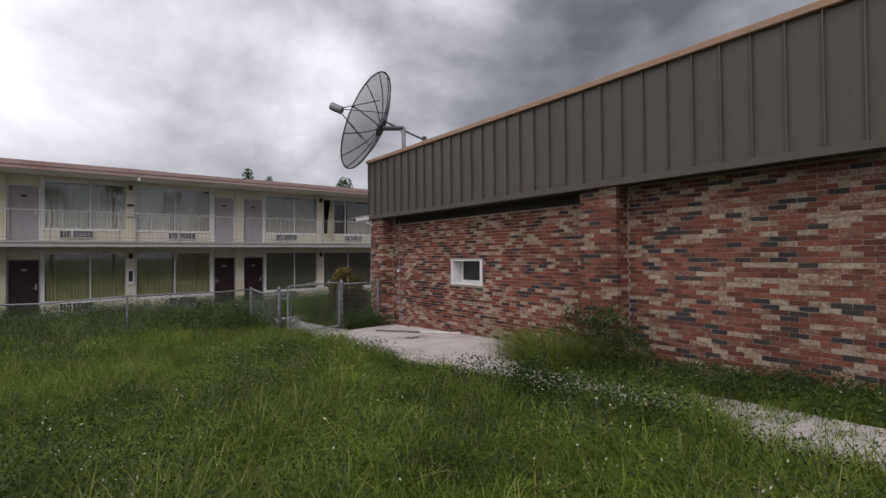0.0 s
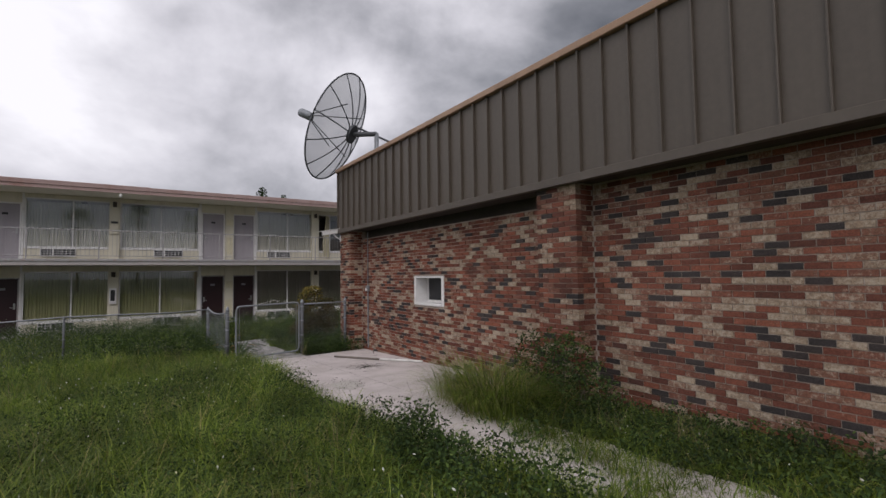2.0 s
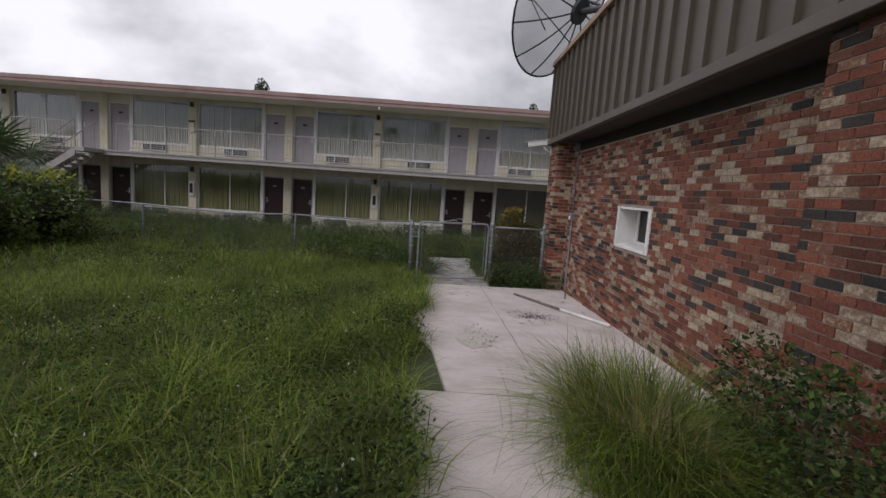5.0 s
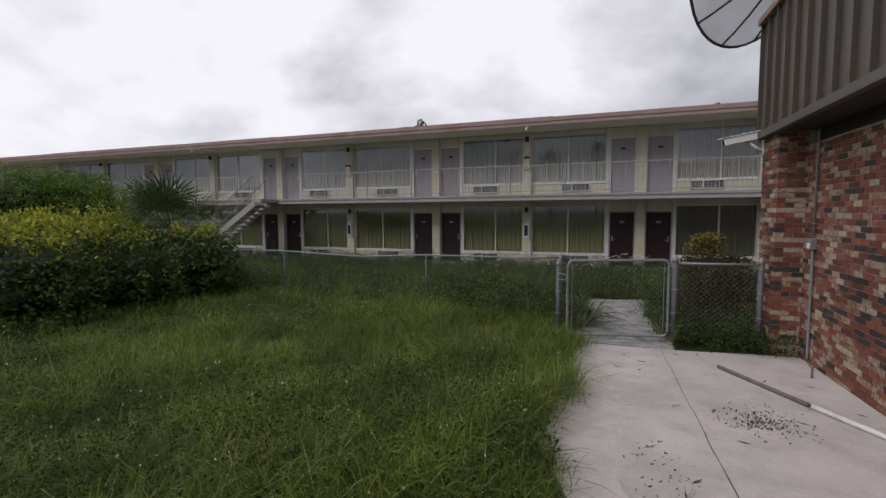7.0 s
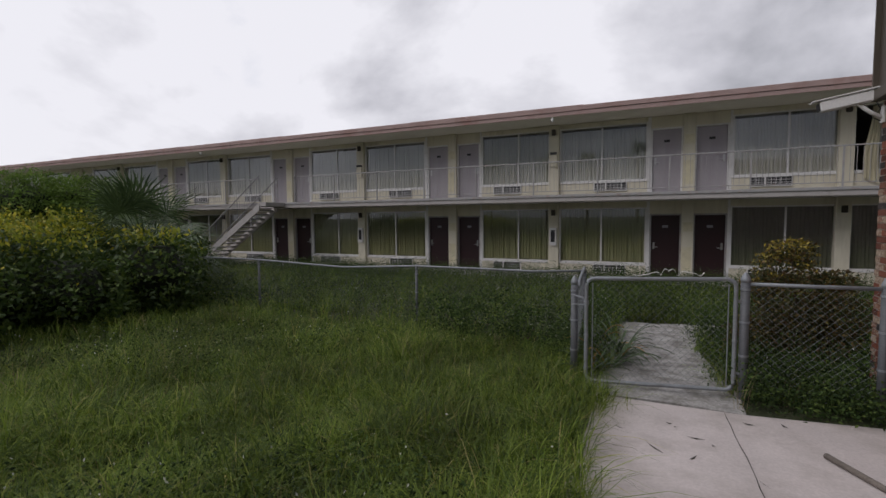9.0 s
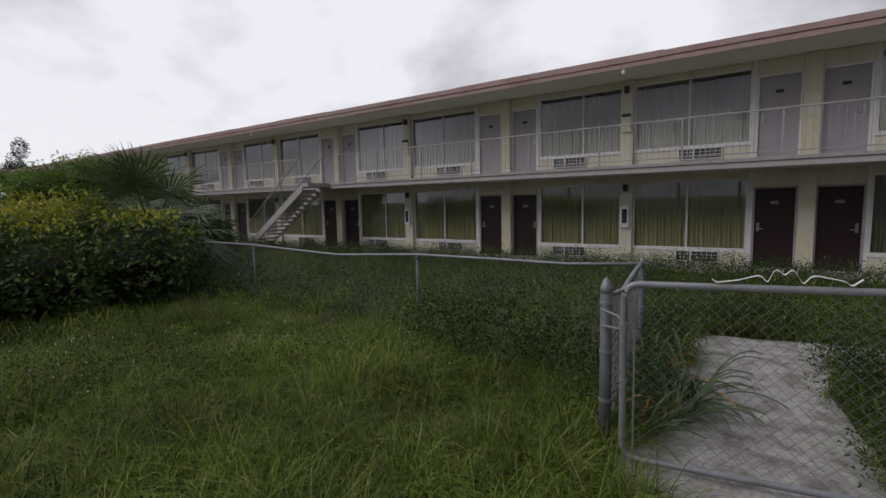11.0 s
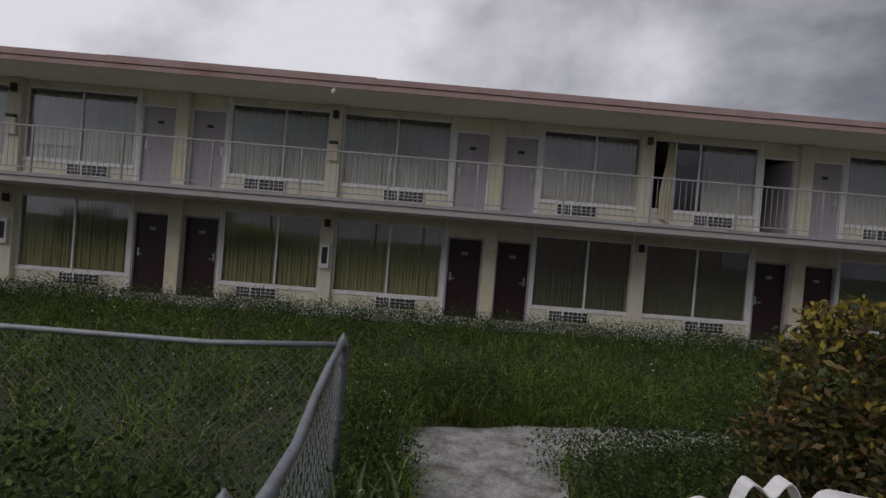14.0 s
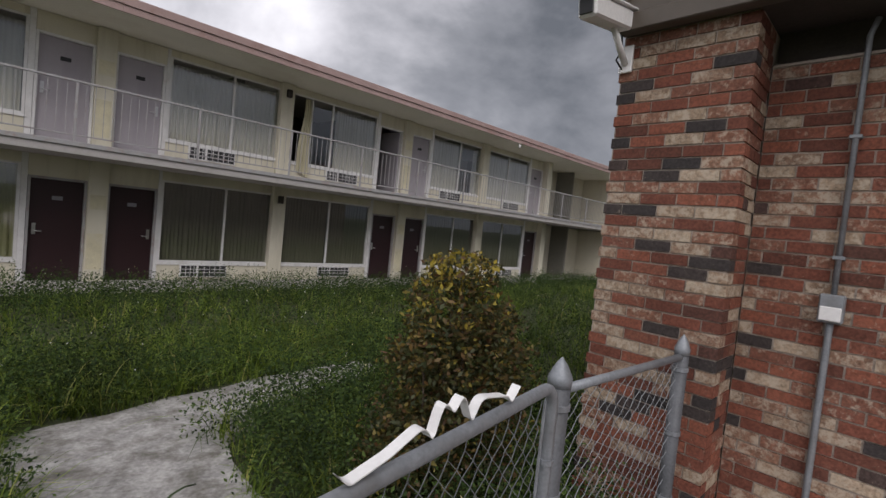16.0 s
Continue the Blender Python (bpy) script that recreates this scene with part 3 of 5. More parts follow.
for i, v in enumerate(bm.verts):
    if (i // 8) % 2:
        v.co.x += 0.003 * math.cos(i % 8 * 0.785)
part("flexible_conduit", bm, M_GALV, c, "ribbed grey conduit", True)
for z in (1.85, 2.45):
    part("strap", box(WX - 0.046, WX - 0.002, 8.60, 8.65, z, z + 0.018, 0.002), M_GALV, c)

# security camera on the corner pilaster
k = thing("security_camera", "white box security camera on a wall bracket", "camera", m=pose(PX - 0.02, 9.70, 2.85, 0, 0, radians(14)))
bm = box(-0.50, -0.06, -0.055, 0.055, 0.21, 0.32, 0.012)
bmesh.ops.rotate(bm, verts=bm.verts, cent=(-0.1, 0, 0.22), matrix=Matrix.Rotation(radians(-10), 3, "Y"))
hs_ = part("housing", bm, M_WHITE, k)
bm = box(-0.56, -0.02, -0.068, 0.068, 0.322, 0.336, 0.004)
bmesh.ops.rotate(bm, verts=bm.verts, cent=(-0.1, 0, 0.22), matrix=Matrix.Rotation(radians(-10), 3, "Y"))
part("sunshield", bm, M_WHITE, hs_)
bm = box(-0.512, -0.501, -0.04, 0.04, 0.225, 0.305, 0.004)
bmesh.ops.rotate(bm, verts=bm.verts, cent=(-0.1, 0, 0.22), matrix=Matrix.Rotation(radians(-10), 3, "Y"))
part("lens_window", bm, M_DARK, hs_)
part("wall_plate", box(0.0, 0.018, -0.04, 0.04, 0.0, 0.16, 0.003), M_WHITE, k)
part("arm", tube([(0.0, 0, 0.05), (-0.10, 0, 0.12), (-0.19, 0, 0.205)], 0.02), M_WHITE, k, smooth=True)
part("cable", tube([(-0.05, 0.02, 0.24), (0.0, 0.03, 0.14), (-0.06, 0.03, 0.06), (0.005, 0.02, 0.02)], 0.006, 6), M_DARK, k, smooth=True)

# satellite dish
axis = Vector((-0.665, 0.61, 0.43)).normalized()
hub = Vector((5.48, 9.62, 5.82))
up = (Vector((0, 0, 1)) - axis * axis.z).normalized()
side = axis.cross(up)
R, FOC = 1.5, 1.26
dish = thing("satellite_dish", "large grey mesh satellite dish on a roof pole", "satellite dish")


def on_dish(r, a, lift=0.0):
    return hub + axis * (r * r / (4 * FOC) + lift) + (up * math.cos(a) + side * math.sin(a)) * r


NR = 12
for i in range(NR):
    bm = bmesh.new()
    grid = [[bm.verts.new(on_dish(0.12 + (R - 0.12) * u / 6, 2 * math.pi * (i + v / 4) / NR)) for v in range(5)] for u in range(7)]
    for u in range(6):
        for v in range(4):
            bm.faces.new((grid[u][v], grid[u][v + 1], grid[u + 1][v + 1], grid[u + 1][v]))
    part("reflector_panel", bm, M_MESH, dish, "perforated grey mesh", True)
    part("rib", tube([on_dish(0.1 + (R - 0.1) * u / 6, 2 * math.pi * i / NR, 0.012) for u in range(7)], 0.016, 6), M_DISH, dish, smooth=True)
part("rim", tube([on_dish(R, 2 * math.pi * j / 48) for j in range(49)], 0.022, 6, caps=False), M_DISH, dish, smooth=True)
q = axis.to_track_quat("Z", "Y").to_matrix().to_4x4()
bm = lathe([(0.26, -0.05), (0.26, 0.02), (0.12, 0.05)], 20)
bm.transform(Matrix.Translation(hub) @ q)
part("hub_plate", bm, M_DISH, dish)
bm = lathe([(0.10, 0.0), (0.12, 0.02), (0.12, 0.36), (0.10, 0.40)], 18)
bm.transform(Matrix.Translation(hub + axis * (FOC + 0.02)) @ q)
part("feed_horn", bm, M_GALV, dish, "grey cylindrical feed cover", True)
for j in range(4):
    a = 2 * math.pi * (j + 0.5) / 4
    part("feed_strut", tube([on_dish(0.85, a, 0.02), hub + axis * (FOC + 0.03) + (up * math.cos(a) + side * math.sin(a)) * 0.1], 0.014, 6), M_DISH, dish, smooth=True)
mast_ = part("mast", tube([(6.05, 9.24, 4.58), (6.05, 9.24, 5.83)], 0.06, 12), M_GALV, dish, smooth=True)
part("yoke", tube([(6.05, 9.24, 5.81), tuple(hub - axis * 0.05)], 0.07, 8), M_DISH, dish)
act_ = part("actuator", tube([tuple(hub - axis * 0.08 + up * 0.22), (6.52, 9.20, 5.61), (6.70, 9.14, 5.55)], 0.03, 8), M_DISH, dish, smooth=True)
part("actuator_motor", lathe([(0.05, 0), (0.07, 0.03), (0.07, 0.14), (0.04, 0.17)], 10, at=(6.73, 9.13, 5.47)), M_DISH, act_)
part("base_plate", box(5.90, 6.20, 9.09, 9.39, 4.583, 4.61, 0.004), M_GALV, mast_)

# ---- motel ----
FY, SY = 20.4, 19.0
FL0, FL1 = -0.05, 2.70
PITCH, DX = 8.1, 3.0
FIRST, LAST = -6, 1
XL, XR = -52.45, 21.0


def module_xs(i):
    return DX + PITCH * i


tagged(link("floor_gallery", box(XL, 26.0, SY, FY, 2.44, 2.66, 0.01), M_SLAB), "grey concrete gallery slab with chipped edge", "gallery", kind="structure")
tagged(link("trim_gallery_lip", box(XL, 26.0, SY - 0.03, SY - 0.003, 2.585, 2.67, 0.006), M_RAIL), "pale painted lip along the gallery edge", "trim", kind="structure")
tagged(link("floor_walkway", box(XL, 26.0, SY + 0.1, FY, -0.3, FL0, 0.01), M_SLAB), "grey concrete walkway in front of the motel rooms", "walkway", kind="structure")
roof = thing("roof_motel", "flat motel roof with faded pink metal edge", "roof", kind="structure")
part("slab", box(XL - 1.4, 27.0, SY - 0.02, 31.0, 5.16, 5.41), M_EAVES, roof, "cream painted eaves")
xe, rr = XL - 1.4, random.Random(9)
while xe < 26.9:
    ln = min(3.05, 27.0 - xe)
    part("edge_strip", box(xe + 0.001, xe + ln - 0.001, SY - 0.07, SY - 0.023, 5.285 + rr.uniform(-0.006, 0.006), 5.44 + rr.uniform(-0.010, 0.010), 0.006), M_PINK, roof, "faded pink metal strip")
    part("lower_strip", box(xe + 0.002, xe + ln - 0.002, SY - 0.045, SY - 0.023, 5.155, 5.28, 0.004), M_PINK, roof)
    xe += ln
# simple room box behind the glass, its dimness painted in
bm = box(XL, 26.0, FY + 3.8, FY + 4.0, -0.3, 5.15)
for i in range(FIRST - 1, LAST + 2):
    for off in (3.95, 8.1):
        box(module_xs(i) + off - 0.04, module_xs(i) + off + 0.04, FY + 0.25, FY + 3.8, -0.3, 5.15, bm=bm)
tagged(link("wall_motel_rooms", bm, M_ROOM), "inner motel room walls with the room's dimness in their colour", "wall", kind="structure")
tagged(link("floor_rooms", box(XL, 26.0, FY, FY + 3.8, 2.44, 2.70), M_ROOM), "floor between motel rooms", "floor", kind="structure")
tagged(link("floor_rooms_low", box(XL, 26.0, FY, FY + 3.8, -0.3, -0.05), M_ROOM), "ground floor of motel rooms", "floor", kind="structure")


def facade_piece(name, x0, x1, z0, z1, proud=0.0, thick=0.2, material=None):
    return box(x0, x1, FY - proud, FY + thick, z0, z1)


mw = thing("wall_motel", "cream stucco motel front with stained piers", "wall", kind="structure")
for i in range(FIRST, LAST + 1):
    x = module_xs(i)
    for fl, top, wb, wt, dt in ((FL0, 2.44, 0.36, 2.24, 2.02), (FL1, 5.15, 3.14, 5.00, 4.78)):
        last_ = i == LAST
        # below the windows
        for a, b in ((x - 2.93, x - 0.10), (x + 2.27, x + 5.10)):
            if a > XR:
                continue
            part("spandrel", box(a, b, FY + 0.02, FY + 0.2, fl - 0.04, wb, 0.004), M_CREAM, mw)
            part("lintel", box(a, b, FY + 0.02, FY + 0.2, wt, top, 0.004), M_CREAM, mw)
        for a, b in ((x, x + 0.93), (x + 1.27, x + 2.20)):
            part("lintel", box(a, b, FY + 0.02, FY + 0.2, dt + 0.002, top, 0.004), M_CREAM, mw)
        for a, b in ((x - 0.098, x - 0.002), (x + 2.202, x + 2.268)):
            part("jamb", box(a, b, FY + 0.01, FY + 0.2, fl - 0.02, top, 0.003), M_WHITE, mw)
        part("pier", box(x + 0.93, x + 1.27, FY - 0.10, FY + 0.2, fl - 0.02, top, 0.006), M_CREAM, mw)
        part("column", box(x - 3.28, x - 2.93, FY - 0.12, FY + 0.25, fl - 0.02, top, 0.008), M_CREAM, mw)
        for pz, ph, px in ((fl + 0.25, 0.75, x + 0.95), (fl + 1.5, 0.30, x + 0.97)):
            part("paint_patch", box(px, px + 0.27, FY - 0.104, FY - 0.101, pz, pz + ph), M_YELLOW, mw, "faded yellow paint patch")
part("end_wall", box(XL, module_xs(FIRST) - 3.285, FY, FY + 0.2, -0.3, 5.15), M_CREAM, mw)
x = module_xs(LAST + 1)
for fl, top in ((FL0, 2.44), (FL1, 5.15)):
    part("column", box(x - 3.28, x - 2.93, FY - 0.12, FY + 0.25, fl - 0.02, top, 0.008), M_CREAM, mw)
    wb, wt, dt = (0.36, 2.24, 2.02) if fl < 0 else (3.14, 5.00, 4.78)
    part("spandrel", box(x - 2.93, x - 0.10, FY + 0.02, FY + 0.2, fl - 0.04, wb, 0.004), M_CREAM, mw)
    part("lintel", box(x - 2.93, x - 0.10, FY + 0.02, FY + 0.2, wt, top, 0.004), M_CREAM, mw)
    part("jamb", box(x - 0.098, x - 0.002, FY + 0.01, FY + 0.2, fl - 0.02, top, 0.003), M_WHITE, mw)
    part("lintel", box(x, x + 0.93, FY + 0.02, FY + 0.2, dt + 0.002, top, 0.004), M_CREAM, mw)
    part("column", box(x + 0.93, x + 1.25, FY - 0.25, FY + 0.2, fl - 0.02, top, 0.008), M_CREAM, mw)
    part("end_wall", box(x + 1.25, 26.0, FY + 1.2, FY + 1.4, fl - 0.3, top), M_CREAM, mw)
    part("end_wall", box(25.8, 26.0, SY, FY + 1.2, fl - 0.3, top), M_CREAM, mw)


def make_door(upper, ajar=False):
    paint, colour = (M_LILAC, "lilac-grey") if upper else (M_MAROON, "dark maroon")
    h = 2.08 if upper else 2.07
    d = thing("door_2" if upper else "door_1", ("open %s motel room door with a dark room behind" if ajar else "closed %s motel room door in a pale frame") % colour, "door", "motel room doors", "structure")
    bm = box(0.05, 0.88, 0.075, 0.115, 0.0, h - 0.05, 0.003)
    if ajar:
        bmesh.ops.rotate(bm, verts=bm.verts, cent=(0.88, 0.115, 0), matrix=Matrix.Rotation(radians(-82), 3, "Z"))
    leaf = part("leaf", bm, paint, d)
    for a, b, z0, z1 in ((0.002, 0.048, 0, h), (0.882, 0.928, 0, h), (0.05, 0.88, h - 0.048, h)):
        part("frame", box(a, b, 0.0, 0.12, z0, z1, 0.003), M_WHITE if upper else M_RAIL, d)
    if ajar:
        return d
    part("lock_plate", box(0.10, 0.16, 0.06, 0.074, 0.92, 1.14, 0.004), M_CHROME, leaf, "chrome lock plate")
    part("lever", tube([(0.13, 0.06, 0.99), (0.13, 0.02, 0.99), (0.25, 0.015, 0.985)], 0.011, 8), M_CHROME, leaf, "chrome lever handle", True)
    part("number_plate", box(0.38, 0.55, 0.066, 0.074, 1.62, 1.70, 0.003), M_DARK if upper else M_BAR, leaf, "small dark number plate")
    return d


def make_window(upper, wide=2.83, high=1.94, bars=(1.415,), slid=False):
    w = thing("window_3" if upper else "window_2", "aluminium-framed motel window slid open at one side" if slid else "wide aluminium-framed motel window with two panes", "window", "motel windows", "structure")
    for a, b, z0, z1 in ((0.0, 0.05, 0, high), (wide - 0.05, wide, 0, high), (0.051, wide - 0.051, 0, 0.05), (0.051, wide - 0.051, high - 0.045, high)):
        wf = part("window_frame", box(a, b, 0.0, 0.08, z0, z1, 0.003), M_WHITE, w)
    for x in bars:
        part("mullion", box(x - 0.025, x + 0.025, 0.01, 0.07, 0.051, high - 0.046, 0.003), M_WHITE, w)
    part("window_sill", box(-0.02, wide + 0.02, -0.04, -0.001, -0.05, 0.0, 0.004), M_WHITE, w)
    edges = [0.025, *bars, wide - 0.025]
    for a, b in [(p + 0.025, q - 0.025) for p, q in zip(edges, edges[1:])][1 if slid else 0:]:
        bm = bmesh.new()
        bm.faces.new([bm.verts.new(p) for p in ((a, 0.04, 0.05), (b, 0.04, 0.05), (b, 0.04, high - 0.045), (a, 0.04, high - 0.045))])
        p = part("pane", bm, M_GLASS, wf, "reflecting window pane")
        p.visible_shadow = False
    return w


def make_curtain(material, wide, high, label, seed, gap=0.0):
    r = random.Random(seed)
    bm = bmesh.new()
    n = 70
    ph = r.uniform(0, 6)
    cols = []
    for i in range(n + 1):
        u = i / n
        y = 0.030 * math.sin(u * 95 + ph + 1.5 * math.sin(u * 17 + ph)) + 0.012 * math.sin(u * 41)
        cols.append((bm.verts.new((u * wide, y * 0.7, high)), bm.verts.new((u * wide + 0.01 * math.sin(u * 30), y * 1.3, 0.02 + 0.015 * math.sin(u * 13 + ph)))))
    for a, b in zip(cols, cols[1:]):
        bm.faces.new((a[0], b[0], b[1], a[1]))
    return tagged(link("curtain", bm, material, smooth=True), label, "curtain", "motel curtains")


def make_ac(upper):
    a = thing("air_conditioner", "white through-wall air conditioner with dark louvred grille", "air conditioner", "wall air conditioners")
    a_ = part("sleeve", box(0.0, 1.06, -0.06, -0.008, 0.0, 0.31, 0.008), M_WHITE, a)
    part("grille_recess", box(0.03, 0.36, -0.064, -0.061, 0.03, 0.28), M_DARK, a_)
    part("grille_recess", box(0.41, 1.03, -0.064, -0.061, 0.03, 0.28), M_DARK, a_)
    for j in range(2):
        part("louvre", box(0.03, 1.03, -0.074, -0.066, 0.107 + j * 0.083, 0.119 + j * 0.083, 0.002), M_WHITE, a_)
    for x in (0.125, 0.22, 0.30, 0.53, 0.65, 0.77, 0.89):
        part("bar", box(x, x + 0.012, -0.074, -0.066, 0.03, 0.28, 0.002), M_WHITE, a_)
    return a


doors = {u: make_door(u) for u in (0, 1)}
wins = {0: make_window(0, 2.83, 1.88), 1: make_window(1, 2.83, 1.86)}
acs = make_ac(1)
curt = {(u, s): make_curtain((M_CURT_UP if u else M_CURT_LOW), 1.36, 1.70 if u else 1.80,
                             "pale grey room curtain hanging behind glass" if u else "olive-yellow pleated curtain hanging behind glass", 10 * u + s) for u in (0, 1) for s in (0, 1, 2)}
# darkened curtains for the right-hand bays, where the panes reflect no sky
curt.update({(0, s): make_curtain(M_CURT_DIM, 1.36, 1.80, "pleated curtain behind glass, darkened for the missing sky reflection", 30 + s) for s in (3, 4, 5)})
used = set()


def place(ob, key, m):
    """The first use moves the model itself, later ones are copies."""
    if key in used:
        return copy_thing(ob, m)
    used.add(key)
    ob.matrix_basis = m
    return ob


pr = random.Random(12)
for i in range(FIRST, LAST + 2):
    x = module_xs(i)
    for u, fl, wb, wh in ((0, FL0, 0.36, 1.88), (1, FL1, 3.14, 1.86)):
        if u == 1 and i == 1:
            make_door(1, True).matrix_basis = pose(x, FY + 0.02, fl)
        else:
            place(doors[u], ("d", u), pose(x, FY + 0.02, fl))
        if i <= LAST:
            d = copy_thing(doors[u], Matrix.Translation((x + 1.27, FY + 0.02, fl)))
            for o in d.children_recursive:
                if o.name.split(".")[0] in ("lock_plate", "lever"):
                    o.location.x = 0.67 if o.name.startswith("lock") else 0.55
        spots = [x - 2.93] + ([x + 2.27] if i <= LAST else [])
        for s, wx in enumerate(spots):
            if u == 1 and i == 1 and s == 0:
                make_window(1, 2.83, 1.86, (0.62, 1.27), True).matrix_basis = pose(wx, FY + 0.03, wb)
            else:
                place(wins[u], ("w", u), pose(wx, FY + 0.03, wb))
            place(acs, "ac", pose(wx + (1.16 if s == 0 else 0.47), FY + 0.02, (fl + 0.10) if u else 0.02))
            special = u == 1 and i == 1 and s == 0
            for half in (0, 1):
                if special and half == 0:
                    continue
                if u == 1 and i == 1 and s == 1 and half == 1:
                    make_curtain(M_CURT_UP, 0.62, 1.72, "pale grey room curtain drawn partly aside", 77).matrix_basis = pose(wx + 2.18, FY + 0.125, wb + 0.03)
                    continue
                # lower bays right of x = 5 take the curtains with painted-in dullness
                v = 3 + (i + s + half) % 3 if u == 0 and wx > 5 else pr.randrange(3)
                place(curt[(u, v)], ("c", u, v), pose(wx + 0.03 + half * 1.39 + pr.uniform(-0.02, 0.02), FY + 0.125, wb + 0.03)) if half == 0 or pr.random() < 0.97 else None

# a curtain blown out of one upper window
bc = thing("blown_curtain", "limp cream curtain hanging out of an open window", "curtain")
bm = bmesh.new()
cols = []
bx = module_xs(1) - 2.93
for j in range(17):
    v = j / 16
    row = []
    for i in range(19):
        u = i / 18
        wide_ = 0.16 + 0.16 * min(1, v * 1.4)
        row.append(bm.verts.new((bx + 0.54 - wide_ * (1 - u) + 0.03 * math.sin(v * 6 + 1), FY + 0.05 - 0.17 * math.sin(min(1, v * 1.1) * 2.4) + 0.022 * math.sin(u * 21 + 2 * v), 4.93 - v * (1.98 + 0.16 * u))))
    cols.append(row)
for a, b in zip(cols, cols[1:]):
    for i in range(18):
        bm.faces.new((a[i], a[i + 1], b[i + 1], b[i]))
part("cloth", bm, M_CURT_CREAM, bc, smooth=True)

# gallery railing, one panel per bay
def make_rail(length=2.025):
    r = thing("gallery_railing", "thin grey-white iron railing panel along the gallery", "railing", "gallery railing panels", "structure")
    part("top_rail", box(0, length, -0.02, 0.02, 1.04, 1.075, 0.004), M_RAIL, r)
    part("bottom_rail", box(0.022, length, -0.012, 0.012, 0.10, 0.125, 0.003), M_RAIL, r)
    part("post", box(-0.02, 0.02, -0.02, 0.02, -0.14, 1.038, 0.003), M_RAIL, r)
    me = None
    for j in range(1, 15):
        if me is None:
            o = part("baluster", box(-0.005, 0.005, -0.005, 0.005, 0.126, 1.038), M_RAIL, r)
            me = o.data
        else:
            o = new("baluster", me)
            o.parent = r
        o.location.x = length * j / 15
    return r


rail = make_rail()
nrail = int((25.8 - XL) / 2.025)
for j in range(nrail):
    xr_ = 25.8 - 2.025 * (j + 1)
    if -12.9 < xr_ < -11.0:
        continue
    place(rail, "rail", pose(xr_, SY + 0.03, 2.672))

# spot lamps under the roof edge, wall boxes on the columns
sl = thing("spot_lamp", "small white floodlight fixed under the roof edge", "lamp", "roof edge lamps")
part("bracket", tube([(0, 0.0, 0.0), (0, -0.02, -0.06)], 0.012, 6), M_WHITE, sl)
part("bulb_housing", lathe([(0.02, 0), (0.045, 0.03), (0.055, 0.10), (0.05, 0.11)], 10, at=(0, -0.02, -0.17)), M_WHITE, sl, smooth=True)
for i, xx in enumerate((0.10, 16.3, -16.1, -32.3)):
    place(sl, "spot", pose(xx, SY - 0.03, 5.150))
fx = thing("extinguisher_cabinet", "pale wall cabinet with a small dark window", "cabinet", "gallery wall cabinets")
fb_ = part("body", box(0.0, 0.24, -0.09, -0.003, 0.0, 0.62, 0.006), M_WHITE, fx)
part("window", box(0.05, 0.19, -0.096, -0.091, 0.12, 0.54, 0.003), M_DARK, fb_, "dark cabinet glass")
for i in (-1, 0):
    xx = module_xs(i) - 3.23
    place(fx, "fx", pose(xx, FY - 0.122, 0.95))
bx2 = thing("gallery_box", "pale flat wall box on the gallery column", "wall box", "gallery wall boxes")
part("body", box(0.0, 0.26, -0.08, -0.003, 0.0, 0.42, 0.006), M_CREAM, bx2)
part("cap", box(0.02, 0.24, -0.11, -0.003, 0.425, 0.50, 0.006), M_DARK, bx2)
for i in (-1, 0):
    place(bx2, "bx2", pose(module_xs(i) - 3.24, FY - 0.122, 3.70))
wlamp = thing("wall_lamp", "small brown lamp near the gallery ceiling", "lamp", "gallery wall lamps")
part("body", box(0.0, 0.13, -0.10, -0.003, 0.0, 0.20, 0.012), M_SOFFIT, wlamp)
for i in range(-3, 2):
    for z in (4.78, 2.00):
        place(wlamp, "wl", pose(module_xs(i) - 3.17, FY - 0.122, z))

# stair up to the gallery
st = thing("stairs", "open grey steel stair with iron railings up to the gallery", "stairs", kind="structure")
SX0, SX1, N = -11.5, -15.3, 15
for y in (17.92, 18.94):
    bm = bmesh.new()
    pts = [(SX0, 2.64), (SX0, 2.34), (SX1 - 0.1, -0.15), (SX1 - 0.45, -0.15), (SX1 - 0.1, 0.12)]
    lo = [bm.verts.new((a, y - 0.025, b)) for a, b in pts]
    hi = [bm.verts.new((a, y + 0.025, b)) for a, b in pts]
    bm.faces.new(lo)
    bm.faces.new(hi[::-1])
    for a in range(5):
        bm.faces.new((lo[a], hi[a], hi[(a + 1) % 5], lo[(a + 1) % 5]))
    part("stringer", bm, M_SLAB, st)
    rise = 2.66 + 0.1
    top = [(SX0, y, 2.66 + 1.05), (SX1, y, 0.05 + 0.95)]
    part("handrail", tube(top, 0.022, 8), M_RAIL, st, smooth=True)
    for j in range(28):
        f = j / 27
        xx = SX0 + (SX1 - SX0) * f
        z0 = 2.66 + (0.05 - 2.66) * f
        part("baluster", tube([(xx, y, z0), (xx, y, z0 + 1.0 - 0.08 * f)], 0.008 if j % 9 else 0.02, 4), M_RAIL, st)
for j in range(N):
    f = (j + 0.5) / N
    xx, zz = SX0 + (SX1 - SX0) * f, 2.62 + (0.0 - 2.62) * f
    part("tread", box(xx - 0.15, xx + 0.15, 17.95, 18.91, zz - 0.05, zz, 0.004), M_SLAB, st)
part("landing", box(SX0 + 0.002, SX0 + 0.35, 17.9, 18.965, 2.50, 2.655, 0.006), M_SLAB, st)

